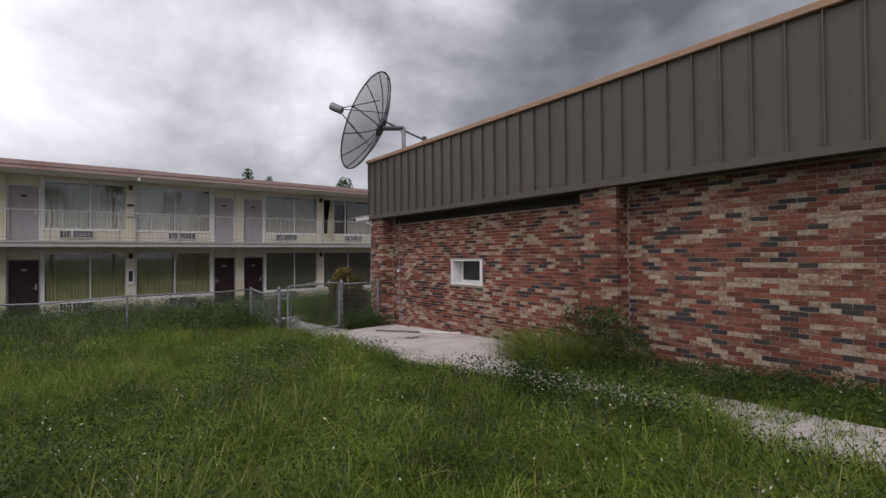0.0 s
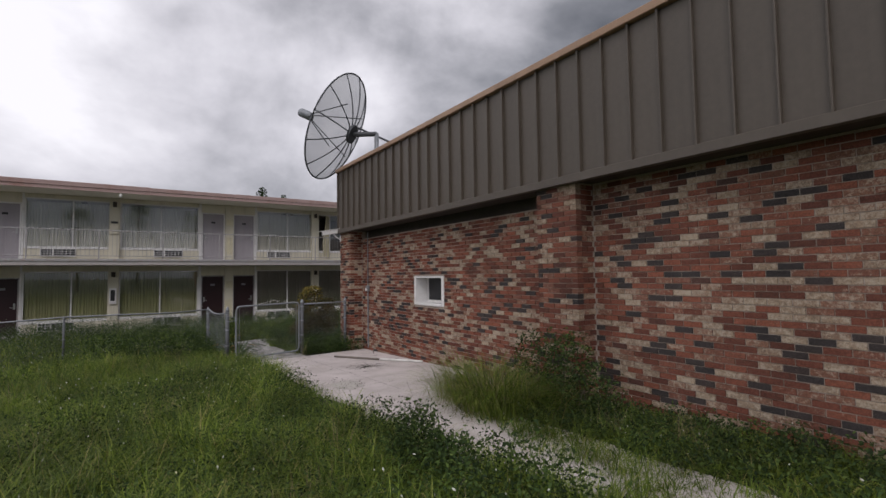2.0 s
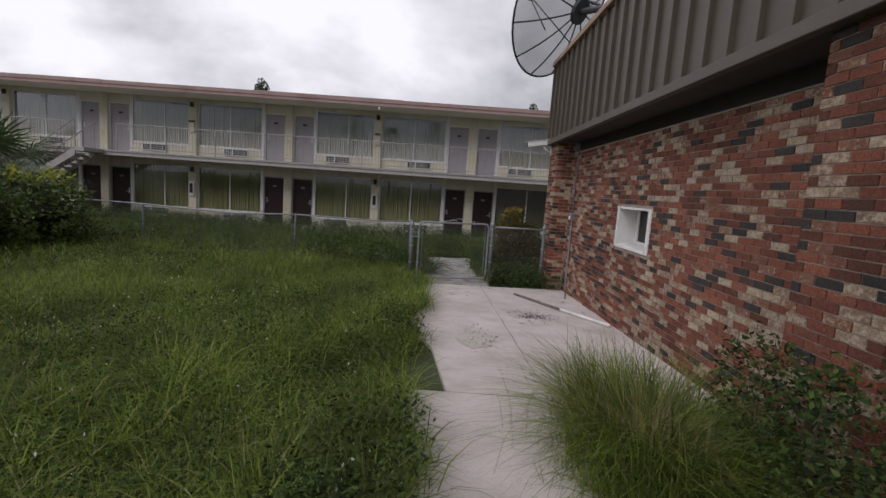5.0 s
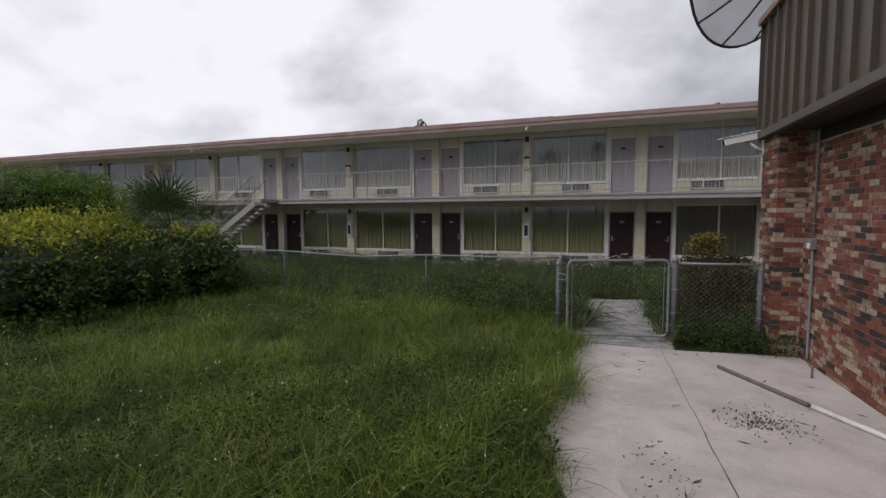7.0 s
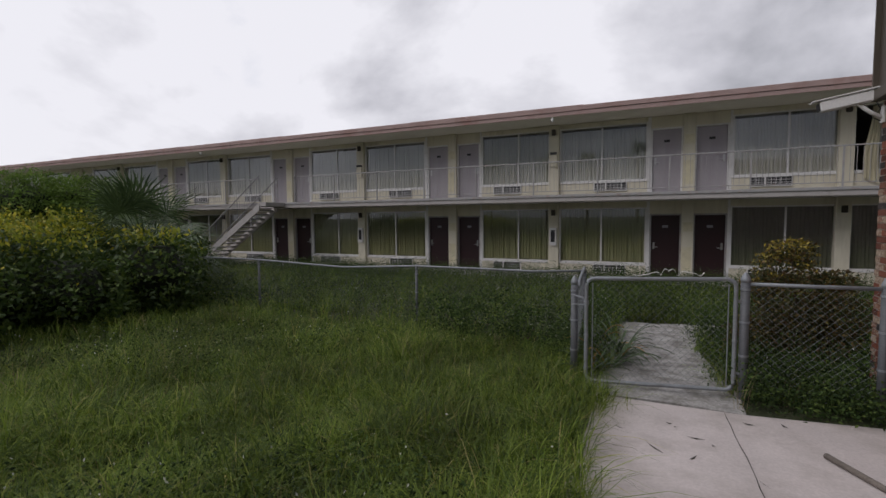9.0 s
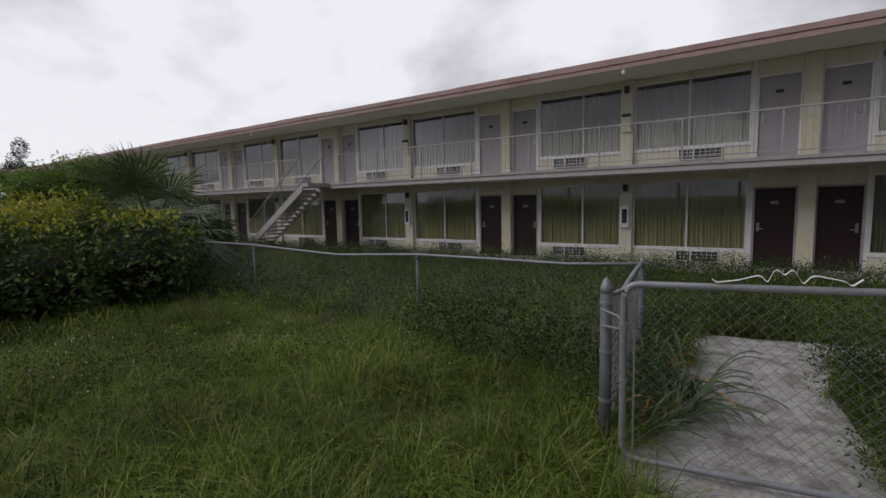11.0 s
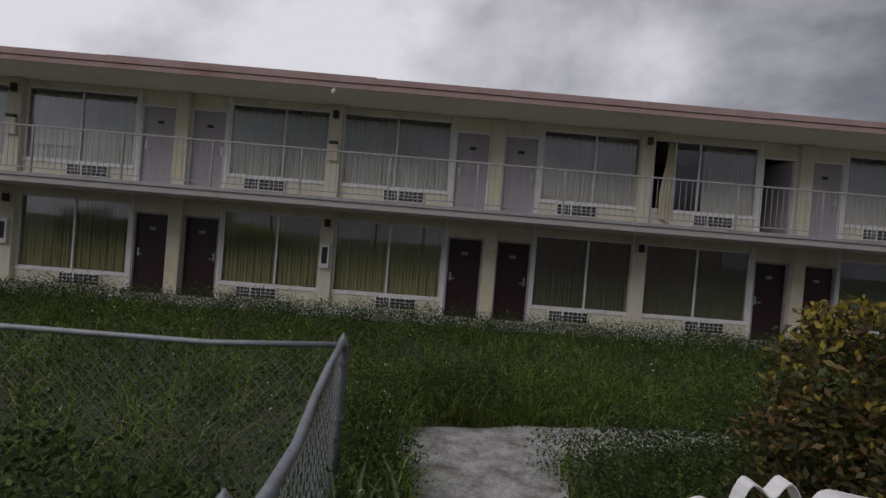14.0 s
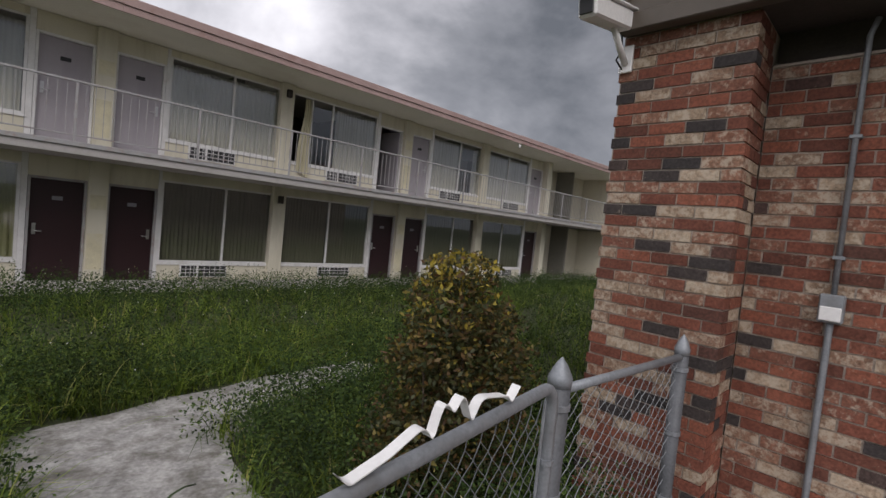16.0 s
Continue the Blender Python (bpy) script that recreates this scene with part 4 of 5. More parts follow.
# the far wing across the end of the yard
fw = thing("motel_wing", "far two-storey cream motel wing with pink roof edge", "building", kind="structure")
WXX = -54.0
part("wall", box(WXX - 6, WXX, -12, 17.5, -0.3, 5.15), M_CREAM, fw)
part("roof", box(WXX - 6, WXX + 1.45, -12, 18.9, 5.155, 5.5), M_CREAM, fw)
part("roof_edge", box(WXX + 1.46, WXX + 1.51, -12, 18.9, 5.29, 5.60), M_PINK, fw)
part("gallery", box(WXX + 0.003, WXX + 1.4, -12, 18.9, 2.44, 2.66), M_SLAB, fw)
for j in range(10):
    yy = 16.4 - j * 2.9
    if j % 3 == 2:
        for z in (0.0, 2.70):
            part("door", box(WXX + 0.003, WXX + 0.06, yy - 1.0, yy, z, z + 2.03), M_LILAC if z else M_MAROON, fw)
    else:
        for z in (0.4, 3.12):
            wn_ = part("window", box(WXX + 0.003, WXX + 0.05, yy - 2.5, yy, z, z + 1.9), M_WHITE, fw)
            for s in (0, 1):
                part("pane", box(WXX + 0.052, WXX + 0.058, yy - 2.44 + s * 1.24, yy - 1.30 + s * 1.24, z + 0.06, z + 1.84), M_DARK, wn_)
    part("column", box(WXX + 1.2, WXX + 1.4, yy + 0.1, yy + 0.3, -0.3, 5.15), M_CREAM, fw)
for z in (3.70,):
    part("rail", box(WXX + 1.32, WXX + 1.36, -12, 18.9, z, z + 0.04), M_RAIL, fw)

# ---- chain-link fence ----
def post(x, y, top, r, label="grey galvanised fence post with pointed cap"):
    g = float(ground_z(x, y)) - 0.25
    p = thing("fence_post", label, "fence post", "fence posts", "structure")
    pole_ = part("pole", tube([(x, y, g), (x, y, top - 0.07)], r, 14), M_POST, p, smooth=True)
    part("cap", lathe([(r * 1.05, 0), (r * 1.08, 0.03), (r * 0.98, 0.042), (r * 0.72, 0.066), (r * 0.42, 0.088), (r * 0.16, 0.102), (0.003, 0.108)], 14, at=(x, y, top - 0.075)), M_GALV, pole_, "cast pointed cap", True)
    for z in (top - 0.16, top - 0.50, top - 0.85):
        part("tension_band", lathe([(r * 1.13, 0), (r * 1.13, 0.022)], 14, at=(x, y, z)), M_GALV, pole_)
    return p


def chain_mesh(p0, p1, z0, tops, cell=0.038):
    """Woven wire between two points of the plan; tops gives the height along it."""
    a, b = Vector((*p0, 0)), Vector((*p1, 0))
    d = (b - a)
    length = d.length
    d.normalize()
    nrm = Vector((-d.y, d.x, 0))
    nw = int(length / cell)
    V, Q = [], []
    h = cell / 2
    for i in range(nw):
        x0 = (i + 0.5) * cell
        tz = tops(x0 / length)
        k = int((tz - z0) / cell)
        pts = []
        for j in range(k + 1):
            off = h if (j + i) % 2 else -h
            pts.append(a + d * (x0 + off * 1.02) + nrm * (0.003 if j % 2 else -0.003) + Vector((0, 0, z0 + j * cell)))
        pts.append(pts[-1] + Vector((0, 0, 0.025)) + d * 0.006)
        r = 0.0018
        base = len(V)
        for p in pts:
            V += [p + d * r, p + nrm * r, p - d * r, p - nrm * r]
        for j in range(len(pts) - 1):
            o = base + 4 * j
            for q in range(4):
                Q.append((o + q, o + (q + 1) % 4, o + 4 + (q + 1) % 4, o + 4 + q))
    return V, Q


def fence_run(name, p0, p1, rail_pts, label, r=0.018, z0=0.06):
    f = thing(name, label, "fence", "chain-link fence runs", "structure")
    part("top_rail", tube(rail_pts, r, 10), M_GALV, f, smooth=True)
    ts = [(Vector((p[0] - p0[0], p[1] - p0[1]))).length for p in rail_pts]
    total = (Vector(p1) - Vector(p0)).length
    zs = [p[2] for p in rail_pts]
    g = float(ground_z(*p0)) + z0
    V, Q = chain_mesh(p0, p1, g, lambda u: float(np.interp(u * total, ts, zs)))
    o = from_arrays("wire_mesh", [tuple(v) for v in V], Q, None, M_WIRE, f, True)
    tagged(o, "woven diamond wire mesh")
    return f


post(2.32, 9.17, 1.245, 0.040)
post(2.165, 11.14, 1.155, 0.036)
post(4.01, 9.23, 1.345, 0.043)
post(5.09, 9.16, 1.35, 0.036)
for px_, py_, pt_ in ((-0.71, 11.0, 1.11), (-4.5, 11.02, 1.11), (-7.9, 10.9, 1.14)):
    post(px_, py_, pt_, 0.024, "thin grey fence post carrying a sagging rail")
fence_run("fence_return", (2.32, 9.20), (2.165, 11.10), [(2.32, 9.21, 1.15), (2.31, 9.45, 1.11), (2.27, 9.85, 1.06), (2.21, 10.3, 1.055), (2.18, 10.7, 1.09), (2.165, 11.10, 1.13)], "short chain-link fence with a bent top rail", 0.021)
fence_run("fence_long", (2.13, 11.14), (-7.9, 10.92), [(2.13, 11.14, 1.11), (1.37, 11.1, 1.075), (0.47, 11.05, 1.09), (-0.71, 11.0, 1.10), (-1.41, 11.02, 1.065), (-2.34, 11.05, 1.02), (-3.2, 11.05, 1.05), (-4.5, 11.02, 1.105), (-5.6, 10.98, 1.12), (-7.9, 10.9, 1.13)], "long sagging chain-link fence across the overgrown yard")
fence_run("fence_wall", (4.05, 9.23), (5.06, 9.16), [(4.05, 9.23, 1.25), (4.5, 9.20, 1.255), (5.06, 9.16, 1.265)], "short chain-link panel between gate and brick wall", 0.019)

# gate
gate = thing("garden_gate", "closed chain-link gate in a rounded galvanised tube frame", "gate")
g0, g1, gy0, gy1, gb, gt = 2.475, 3.925, 9.00, 9.20, 0.11, 1.268


def gp(u, z):
    return (g0 + (g1 - g0) * u, gy0 + (gy1 - gy0) * u, z + 0.03 * u)


rc, loop = 0.085, []
wd = g1 - g0
for cx, cz, a0 in ((rc, gb + rc, 180), (wd - rc, gb + rc, 270), (wd - rc, gt - rc, 0), (rc, gt - rc, 90)):
    for j in range(7):
        a = radians(a0 + 15 * j)
        loop.append(gp((cx + rc * math.cos(a)) / wd, cz + rc * math.sin(a)))
gf_ = part("frame", tube(loop + [loop[0]], 0.021, 10, caps=False), M_GALV, gate, "galvanised tube frame", True)
V, Q = chain_mesh((g0 + 0.05, gy0 + 0.004), (g1 - 0.05, gy1 - 0.004), gb + 0.02, lambda u: gt - 0.02)
tagged(from_arrays("wire_mesh", [tuple(v) for v in V], Q, None, M_WIRE, gate), "woven diamond wire mesh")
for u in (0.045, 0.955):
    part("tension_bar", tube([gp(u, gb + 0.05), gp(u, gt - 0.05)], 0.006, 6), M_GALV, gate)
for z in (0.25, 0.62, 0.98):
    for u in (0.0, 1.0):
        part("band", lathe([(0.026, 0), (0.026, 0.02)], 10, at=gp(u, z)), M_GALV, gate)
for z in (0.30, 1.05):
    part("hinge", tube([gp(1.0, z), (4.01, 9.23, z)], 0.016, 8), M_GALV, gf_)
fork = thing("gate_latch", "bright galvanised fork latch between gate and post", "latch")
part("collar", lathe([(0.030, 0), (0.030, 0.045)], 10, at=gp(0, 0.97)), M_GALV, fork)
for s in (-1, 1):
    part("prong", tube([gp(0, 1.0 + 0.02 * s), (2.42, 9.05, 1.0 + 0.045 * s), (2.345, 9.105, 1.0 + 0.05 * s), (2.30, 9.105, 1.005 + 0.06 * s)], 0.009, 6, taper=0.8), M_GALV, fork, smooth=True)
# loose white strap wound along the gate top
rb = thing("gate_top_strip", "bent white metal strip fixed along the gate top", "strip")
bm = bmesh.new()
prev = None
knots = [(0.33, 0.025), (0.345, 0.004), (0.42, 0.022), (0.485, 0.052), (0.503, 0.04), (0.516, 0.004), (0.535, 0.082), (0.548, 0.086), (0.570, 0.052), (0.588, 0.086), (0.600, 0.082), (0.627, 0.004), (0.650, 0.052), (0.668, 0.056), (0.752, 0.030), (0.770, 0.003), (0.80, 0.042)]
us = np.linspace(knots[0][0], knots[-1][0], 90)
hs = np.interp(us, [k_[0] for k_ in knots], [k_[1] for k_ in knots])
hs[1:-1] = (hs[:-2] + hs[1:-1] + hs[2:]) / 3
sx = [(float(u), float(h)) for u, h in zip(us, hs)]
for u, dz in sx:
    x, y, z = gp(u, gt + 0.022 + dz)
    pair = [bm.verts.new((x, y - 0.016, z)), bm.verts.new((x, y + 0.016, z)), bm.verts.new((x, y + 0.016, z + 0.003)), bm.verts.new((x, y - 0.016, z + 0.003))]
    if prev:
        for q in range(4):
            bm.faces.new((prev[q], prev[(q + 1) % 4], pair[(q + 1) % 4], pair[q]))
    prev = pair
part("band", bm, M_WHITE, rb)

# pole and pipe on the patio
def lying(name, a, b, r, material, label):
    za, zb = float(ground_z(*a)) + 0.022 + r, float(ground_z(*b)) + 0.022 + r
    pts = [(a[0] + (b[0] - a[0]) * t, a[1] + (b[1] - a[1]) * t, za + (zb - za) * t) for t in (0, 0.33, 0.66, 1)]
    o = link(name, tube(pts, r, 10), material, smooth=True)
    return tagged(o, label, "pole")


lying("wooden_pole", (4.38, 8.00), (4.93, 6.86), 0.022, M_RUST, "weathered dark wooden pole lying on the concrete patio")
lying("plastic_pipe", (4.95, 6.82), (5.43, 5.90), 0.024, M_PVC, "dirty white plastic pipe lying on the concrete patio")
stk = thing("iron_stake", "small rusty iron ring stake beside the brick wall", "stake")
part("shaft", tube([(5.32, 7.95, 0.05), (5.32, 7.95, 0.22)], 0.012, 6), M_RUST, stk)
part("ring", tube([(5.32 + 0.035 * math.cos(a / 2), 7.95, 0.25 + 0.035 * math.sin(a / 2)) for a in range(14)], 0.007, 5), M_RUST, stk)
V, Q = [], []
for i in range(420):
    x, y = (rng.uniform(2.8, 5.4), rng.uniform(3.3, 8.6)) if i < 45 else (4.42 + rng.normal(0, 0.17), 6.30 + rng.normal(0, 0.16)) if i < 360 else (3.5 + rng.normal(0, 0.12), 5.0 + rng.normal(0, 0.25))
    a, ln = rng.uniform(0, 6.28), rng.uniform(0.015, 0.09) if i < 45 else rng.uniform(0.004, 0.018)
    z = float(ground_z(x, y)) + 0.024
    d, n_ = np.array([math.cos(a), math.sin(a), 0]) * ln, np.array([-math.sin(a), math.cos(a), 0]) * rng.uniform(0.002, 0.012)
    c0 = np.array([x, y, z])
    b_ = len(V)
    V += [c0 - d, c0 + n_, c0 + d + np.array([0, 0, 0.012]), c0 - n_]
    Q.append((b_, b_ + 1, b_ + 2, b_ + 3))
tagged(from_arrays("litter", V, Q, None, M_CRACK), "dry twigs and dead leaves scattered on the patio", "litter", kind="stuff")

# ---- plants ----
def noise2(x, y, s, seed):
    out = np.zeros(len(x))
    r = np.random.default_rng(seed)
    for _ in range(7):
        k = r.uniform(0.4, 1.6, 2) * s * np.where(r.random(2) > 0.5, 1, -1)
        out += np.sin(k[0] * x + k[1] * y + r.uniform(0, 6.28))
    return out / 7


def blades(x, y, h, w, lean, z=None, az=None):
    """Vertices and faces of curved tapering blades rooted at x, y."""
    n = len(x)
    z = ground_z(x, y) - 0.03 if z is None else z
    az = rng.uniform(0, 2 * np.pi, n) if az is None else az
    ln = lean * rng.uniform(0.25, 1.4, n)
    d = np.stack([np.cos(az), np.sin(az), np.zeros(n)], 1)
    tw = az + rng.normal(np.pi / 2, 0.5, n)
    s = np.stack([np.cos(tw), np.sin(tw), np.zeros(n)], 1) * (w / 2)[:, None]
    root = np.stack([x, y, z], 1)
    up_ = np.array([0, 0, 1.0])

    def at(t):
        return root + d * (h * ln * 0.75 * t ** 1.8)[:, None] + up_ * (h * (t - 0.42 * np.minimum(ln, 1.5) * t ** 2.6))[:, None]

    m1, m2, tip = at(0.42), at(0.75), at(1.0)
    V = np.stack([root - s, root + s, m1 + s, m1 - s, m2 + s * 0.7, m2 - s * 0.7, tip], 1).reshape(-1, 3)
    b = np.arange(n)[:, None] * 7
    return V, np.concatenate([b + np.array([0, 1, 2, 3]), b + np.array([3, 2, 4, 5])]), b + np.array([5, 4, 6])


def leaves(c, size, up_bias=0.4):
    """Small folded leaves at the centres c."""
    n = len(c)
    d = rng.normal(size=(n, 3))
    d[:, 2] = d[:, 2] * 0.7 + up_bias
    d /= np.linalg.norm(d, axis=1)[:, None]
    s = np.cross(d, rng.normal(size=(n, 3)))
    s /= np.linalg.norm(s, axis=1)[:, None]
    size = np.broadcast_to(size, (n,))[:, None] * rng.uniform(0.6, 1.3, (n, 1))
    nn = np.cross(d, s)
    V = np.stack([c - d * size * 0.5, c + s * size * 0.24 + nn * size * 0.05, c + d * size * 0.5, c - s * size * 0.24 + nn * size * 0.05], 1).reshape(-1, 3)
    return V, np.arange(n)[:, None] * 4 + np.array([0, 1, 2, 3])


def keep_clear(x, y):
    """False on paving, inside buildings and on the fence line."""
    jit = rng.normal(0, 0.07, len(x))
    patio = (x > 2.66 + 0.10 * np.sin(y * 3.1) * (y > 1) + jit) & (x < 5.6) & (y > 3.05) & (y < 8.85)
    walk_ = (x > 2.80 + 0.08 * np.sin(y * 4) + jit) & (x < 3.62 + 0.22 * (y - 1.0) + 0.1 * np.sin(y * 5) + jit) & (y > 0.8) & (y < 3.3)
    walk2 = (x > 2.85 + jit) & (x < 3.62 + jit) & (y > -2.6) & (y < -0.75)
    walk3 = (x > 3.02 + jit) & (x < 3.60 + jit) & (y > -0.1) & (y < 0.95)
    gatep = (x > 2.55 + 0.12 * np.sin(y * 4)) & (x < 3.85 - 0.12 * np.clip(y - 10.4, 0, 1) + 0.1 * np.sin(y * 5)) & (y > 8.8) & (y < 12.4)
    bend = (np.abs(y - (12.62 + 0.20 * (x - 4))) < 0.46 - 0.06 * np.clip(x - 3.5, 0, 3) + 0.08 * np.sin(x * 5)) & (x > 2.6) & (x < 6.1)
    bld = (x > 5.50) & (y < 9.75)
    pil = (x > 5.15) & (((y > 1.64) & (y < 2.4)) | ((y > 8.95) & (y < 9.75)))
    return ~(patio | walk_ | walk2 | walk3 | gatep | bend | bld | pil)


def scatter(n, x0, x1, y0, y1):
    x, y = rng.uniform(x0, x1, n), rng.uniform(y0, y1, n)
    k = keep_clear(x, y)
    return x[k], y[k]


def trample(x, y):
    """Grass stands lower beside the paving and where the walk is overgrown."""
    t = np.ones(len(x))
    t = np.where((x > 3.0) & (x < 4.3) & (y < 3.2), 0.6, t)
    t = np.where((x > 4.15) & (y < 1.7), 0.62, t)
    t = np.where((np.abs(x + 1.2 - (y + 2.5) * 0.9) < 0.6) & (y < 0), 0.8, t)
    t = np.where(y > 17.4, 0.72, t)
    return t


def grass_field(name, label, n, x0, x1, y0, y1, h0, h1, w0, w1, lean, material, patch=None, tuft=14):
    cx, cy = rng.uniform(x0, x1, n // tuft), rng.uniform(y0, y1, n // tuft)
    th = rng.uniform(h0, h1, len(cx))
    cx, cy, th = np.repeat(cx, tuft), np.repeat(cy, tuft), np.repeat(th, tuft)
    az = rng.uniform(0, 2 * np.pi, len(cx))
    off = np.abs(rng.normal(0, 0.06, len(cx)))
    x, y = cx + off * np.cos(az), cy + off * np.sin(az)
    keep = keep_clear(x, y)
    if patch:
        keep &= (noise2(x, y, patch[0], patch[1]) + rng.normal(0, 0.10, len(x))) > patch[2]
    x, y, az, th = x[keep], y[keep], az[keep] + rng.normal(0, 0.7, keep.sum()), th[keep]
    hh = th * rng.uniform(0.65, 1.15, len(x)) * (1 + 0.40 * noise2(x, y, 1.3, 5) + 0.45 * noise2(x, y, 3.1, 6)) * trample(x, y)
    V, q, t = blades(x, y, hh, rng.uniform(w0, w1, len(x)), lean, None, az)
    return tagged(from_arrays(name, V, q, t, material), label, "grass", kind="stuff")


grass_field("grass_near", "tall bright green unmown grass", 200000, -4.0, 3.3, -2.2, 10.3, 0.24, 0.52, 0.0035, 0.0085, 1.35, M_GRASS)
grass_field("grass_strip", "low green grass along the brick wall", 34000, 2.7, 5.5, -3.0, 3.1, 0.18, 0.42, 0.0035, 0.008, 1.3, M_GRASS)
grass_field("grass_south", "unmown grass at the near end of the yard", 25000, -14.0, 5.4, -9.0, -2.2, 0.2, 0.42, 0.006, 0.012, 1.2, M_GRASS)
grass_field("grass_far", "tall green unmown grass in the yard", 65000, -16.0, -4.0, -4.0, 12.0, 0.25, 0.50, 0.006, 0.013, 1.2, M_GRASS)
grass_field("grass_motel", "tall rank grass before the motel", 70000, -24.0, 25.0, 10.4, 18.9, 0.28, 0.60, 0.006, 0.013, 1.1, M_GRASS)
grass_field("grass_gate", "rank grass crowding the old path past the gate", 30000, 1.9, 7.5, 9.3, 15.0, 0.22, 0.5, 0.004, 0.009, 1.3, M_GRASS)
grass_field("dry_grass", "thin dry straw stems in the grass", 9000, -4.0, 5.4, -2.2, 10.3, 0.30, 0.62, 0.002, 0.004, 0.6, M_STRAW, (1.1, 31, 0.05))


def weed_field(name, label, stems, x0, x1, y0, y1, h0, h1, size, per, patch, flowers):
    x, y = scatter(stems, x0, x1, y0, y1)
    keep = (noise2(x, y, patch[0], patch[1]) + rng.normal(0, 0.08, len(x))) > patch[2]
    x, y = x[keep], y[keep]
    h = rng.uniform(h0, h1, len(x)) * (1 + 0.35 * noise2(x, y, 1.3, 9)) * trample(x, y)
    n = len(x) * per
    xi, yi, hi = np.repeat(x, per), np.repeat(y, per), np.repeat(h, per)
    f = rng.uniform(0.15, 1.0, n)
    c = np.stack([xi + rng.normal(0, 0.07, n), yi + rng.normal(0, 0.07, n), ground_z(xi, yi) - 0.02 + hi * f], 1)
    V, q = leaves(c, size)
    o = tagged(from_arrays(name, V, q, None, M_WEED), label, "weeds", kind="stuff")
    if flowers:
        m = rng.random(len(x)) < flowers
        c = np.stack([x[m] + rng.normal(0, 0.04, m.sum()), y[m] + rng.normal(0, 0.04, m.sum()), ground_z(x[m], y[m]) + h[m] * 1.06], 1)
        V, q = leaves(c, 0.023, 1.6)
        tagged(from_arrays("wildflowers", V, q, None, M_PETAL), "tiny white and yellow wildflowers over the weeds", "flowers", kind="stuff")
    return o


weed_field("weeds_near", "dark leafy weeds among the grass", 8000, -4.5, 3.2, -2.0, 10.3, 0.22, 0.48, 0.030, 18, (0.9, 21, 0.10), 0.25)
weed_field("weeds_left", "dense dark-green weeds beside the walk", 2800, -4.2, 2.7, -0.2, 5.2, 0.22, 0.42, 0.028, 22, (0.9, 35, 0.0), 0.10)
weed_field("weeds_far", "leafy weeds in the far yard", 5000, -16, -4.5, -4, 12, 0.25, 0.5, 0.08, 8, (0.9, 22, 0.0), 0.2)
weed_field("weeds_motel", "dense dark flowering weeds before the motel", 13500, -24, 25, 10.5, 18.9, 0.40, 0.85, 0.034, 27, (0.8, 23, -0.45), 0.15)
weed_field("weeds_gate", "leafy weeds crowding the gate path", 3800, 1.9, 6.5, 9.3, 13.8, 0.28, 0.62, 0.032, 30, (1.2, 24, -0.5), 0.05)
weed_field("weeds_wall", "low leafy weeds at the foot of the brick wall", 650, 4.1, 5.5, -3.0, 1.7, 0.2, 0.42, 0.038, 24, (1.2, 25, -0.4), 0.15)
weed_field("weeds_fence", "dark weeds creeping under the short fence", 700, 4.0, 5.5, 8.86, 10.2, 0.2, 0.5, 0.04, 22, (1.2, 28, -0.8), 0.02)
weed_field("weeds_foot", "thick weeds at the foot of the motel front", 3200, -15.0, 22.0, 16.9, 18.95, 0.45, 0.75, 0.036, 30, (1.2, 29, -0.6), 0.12)
weed_field("weeds_edge", "broad weeds leaning over the path edge", 420, 2.2, 3.1, -1.0, 5.0, 0.35, 0.55, 0.04, 34, (1.5, 26, 0.05), 0.15)


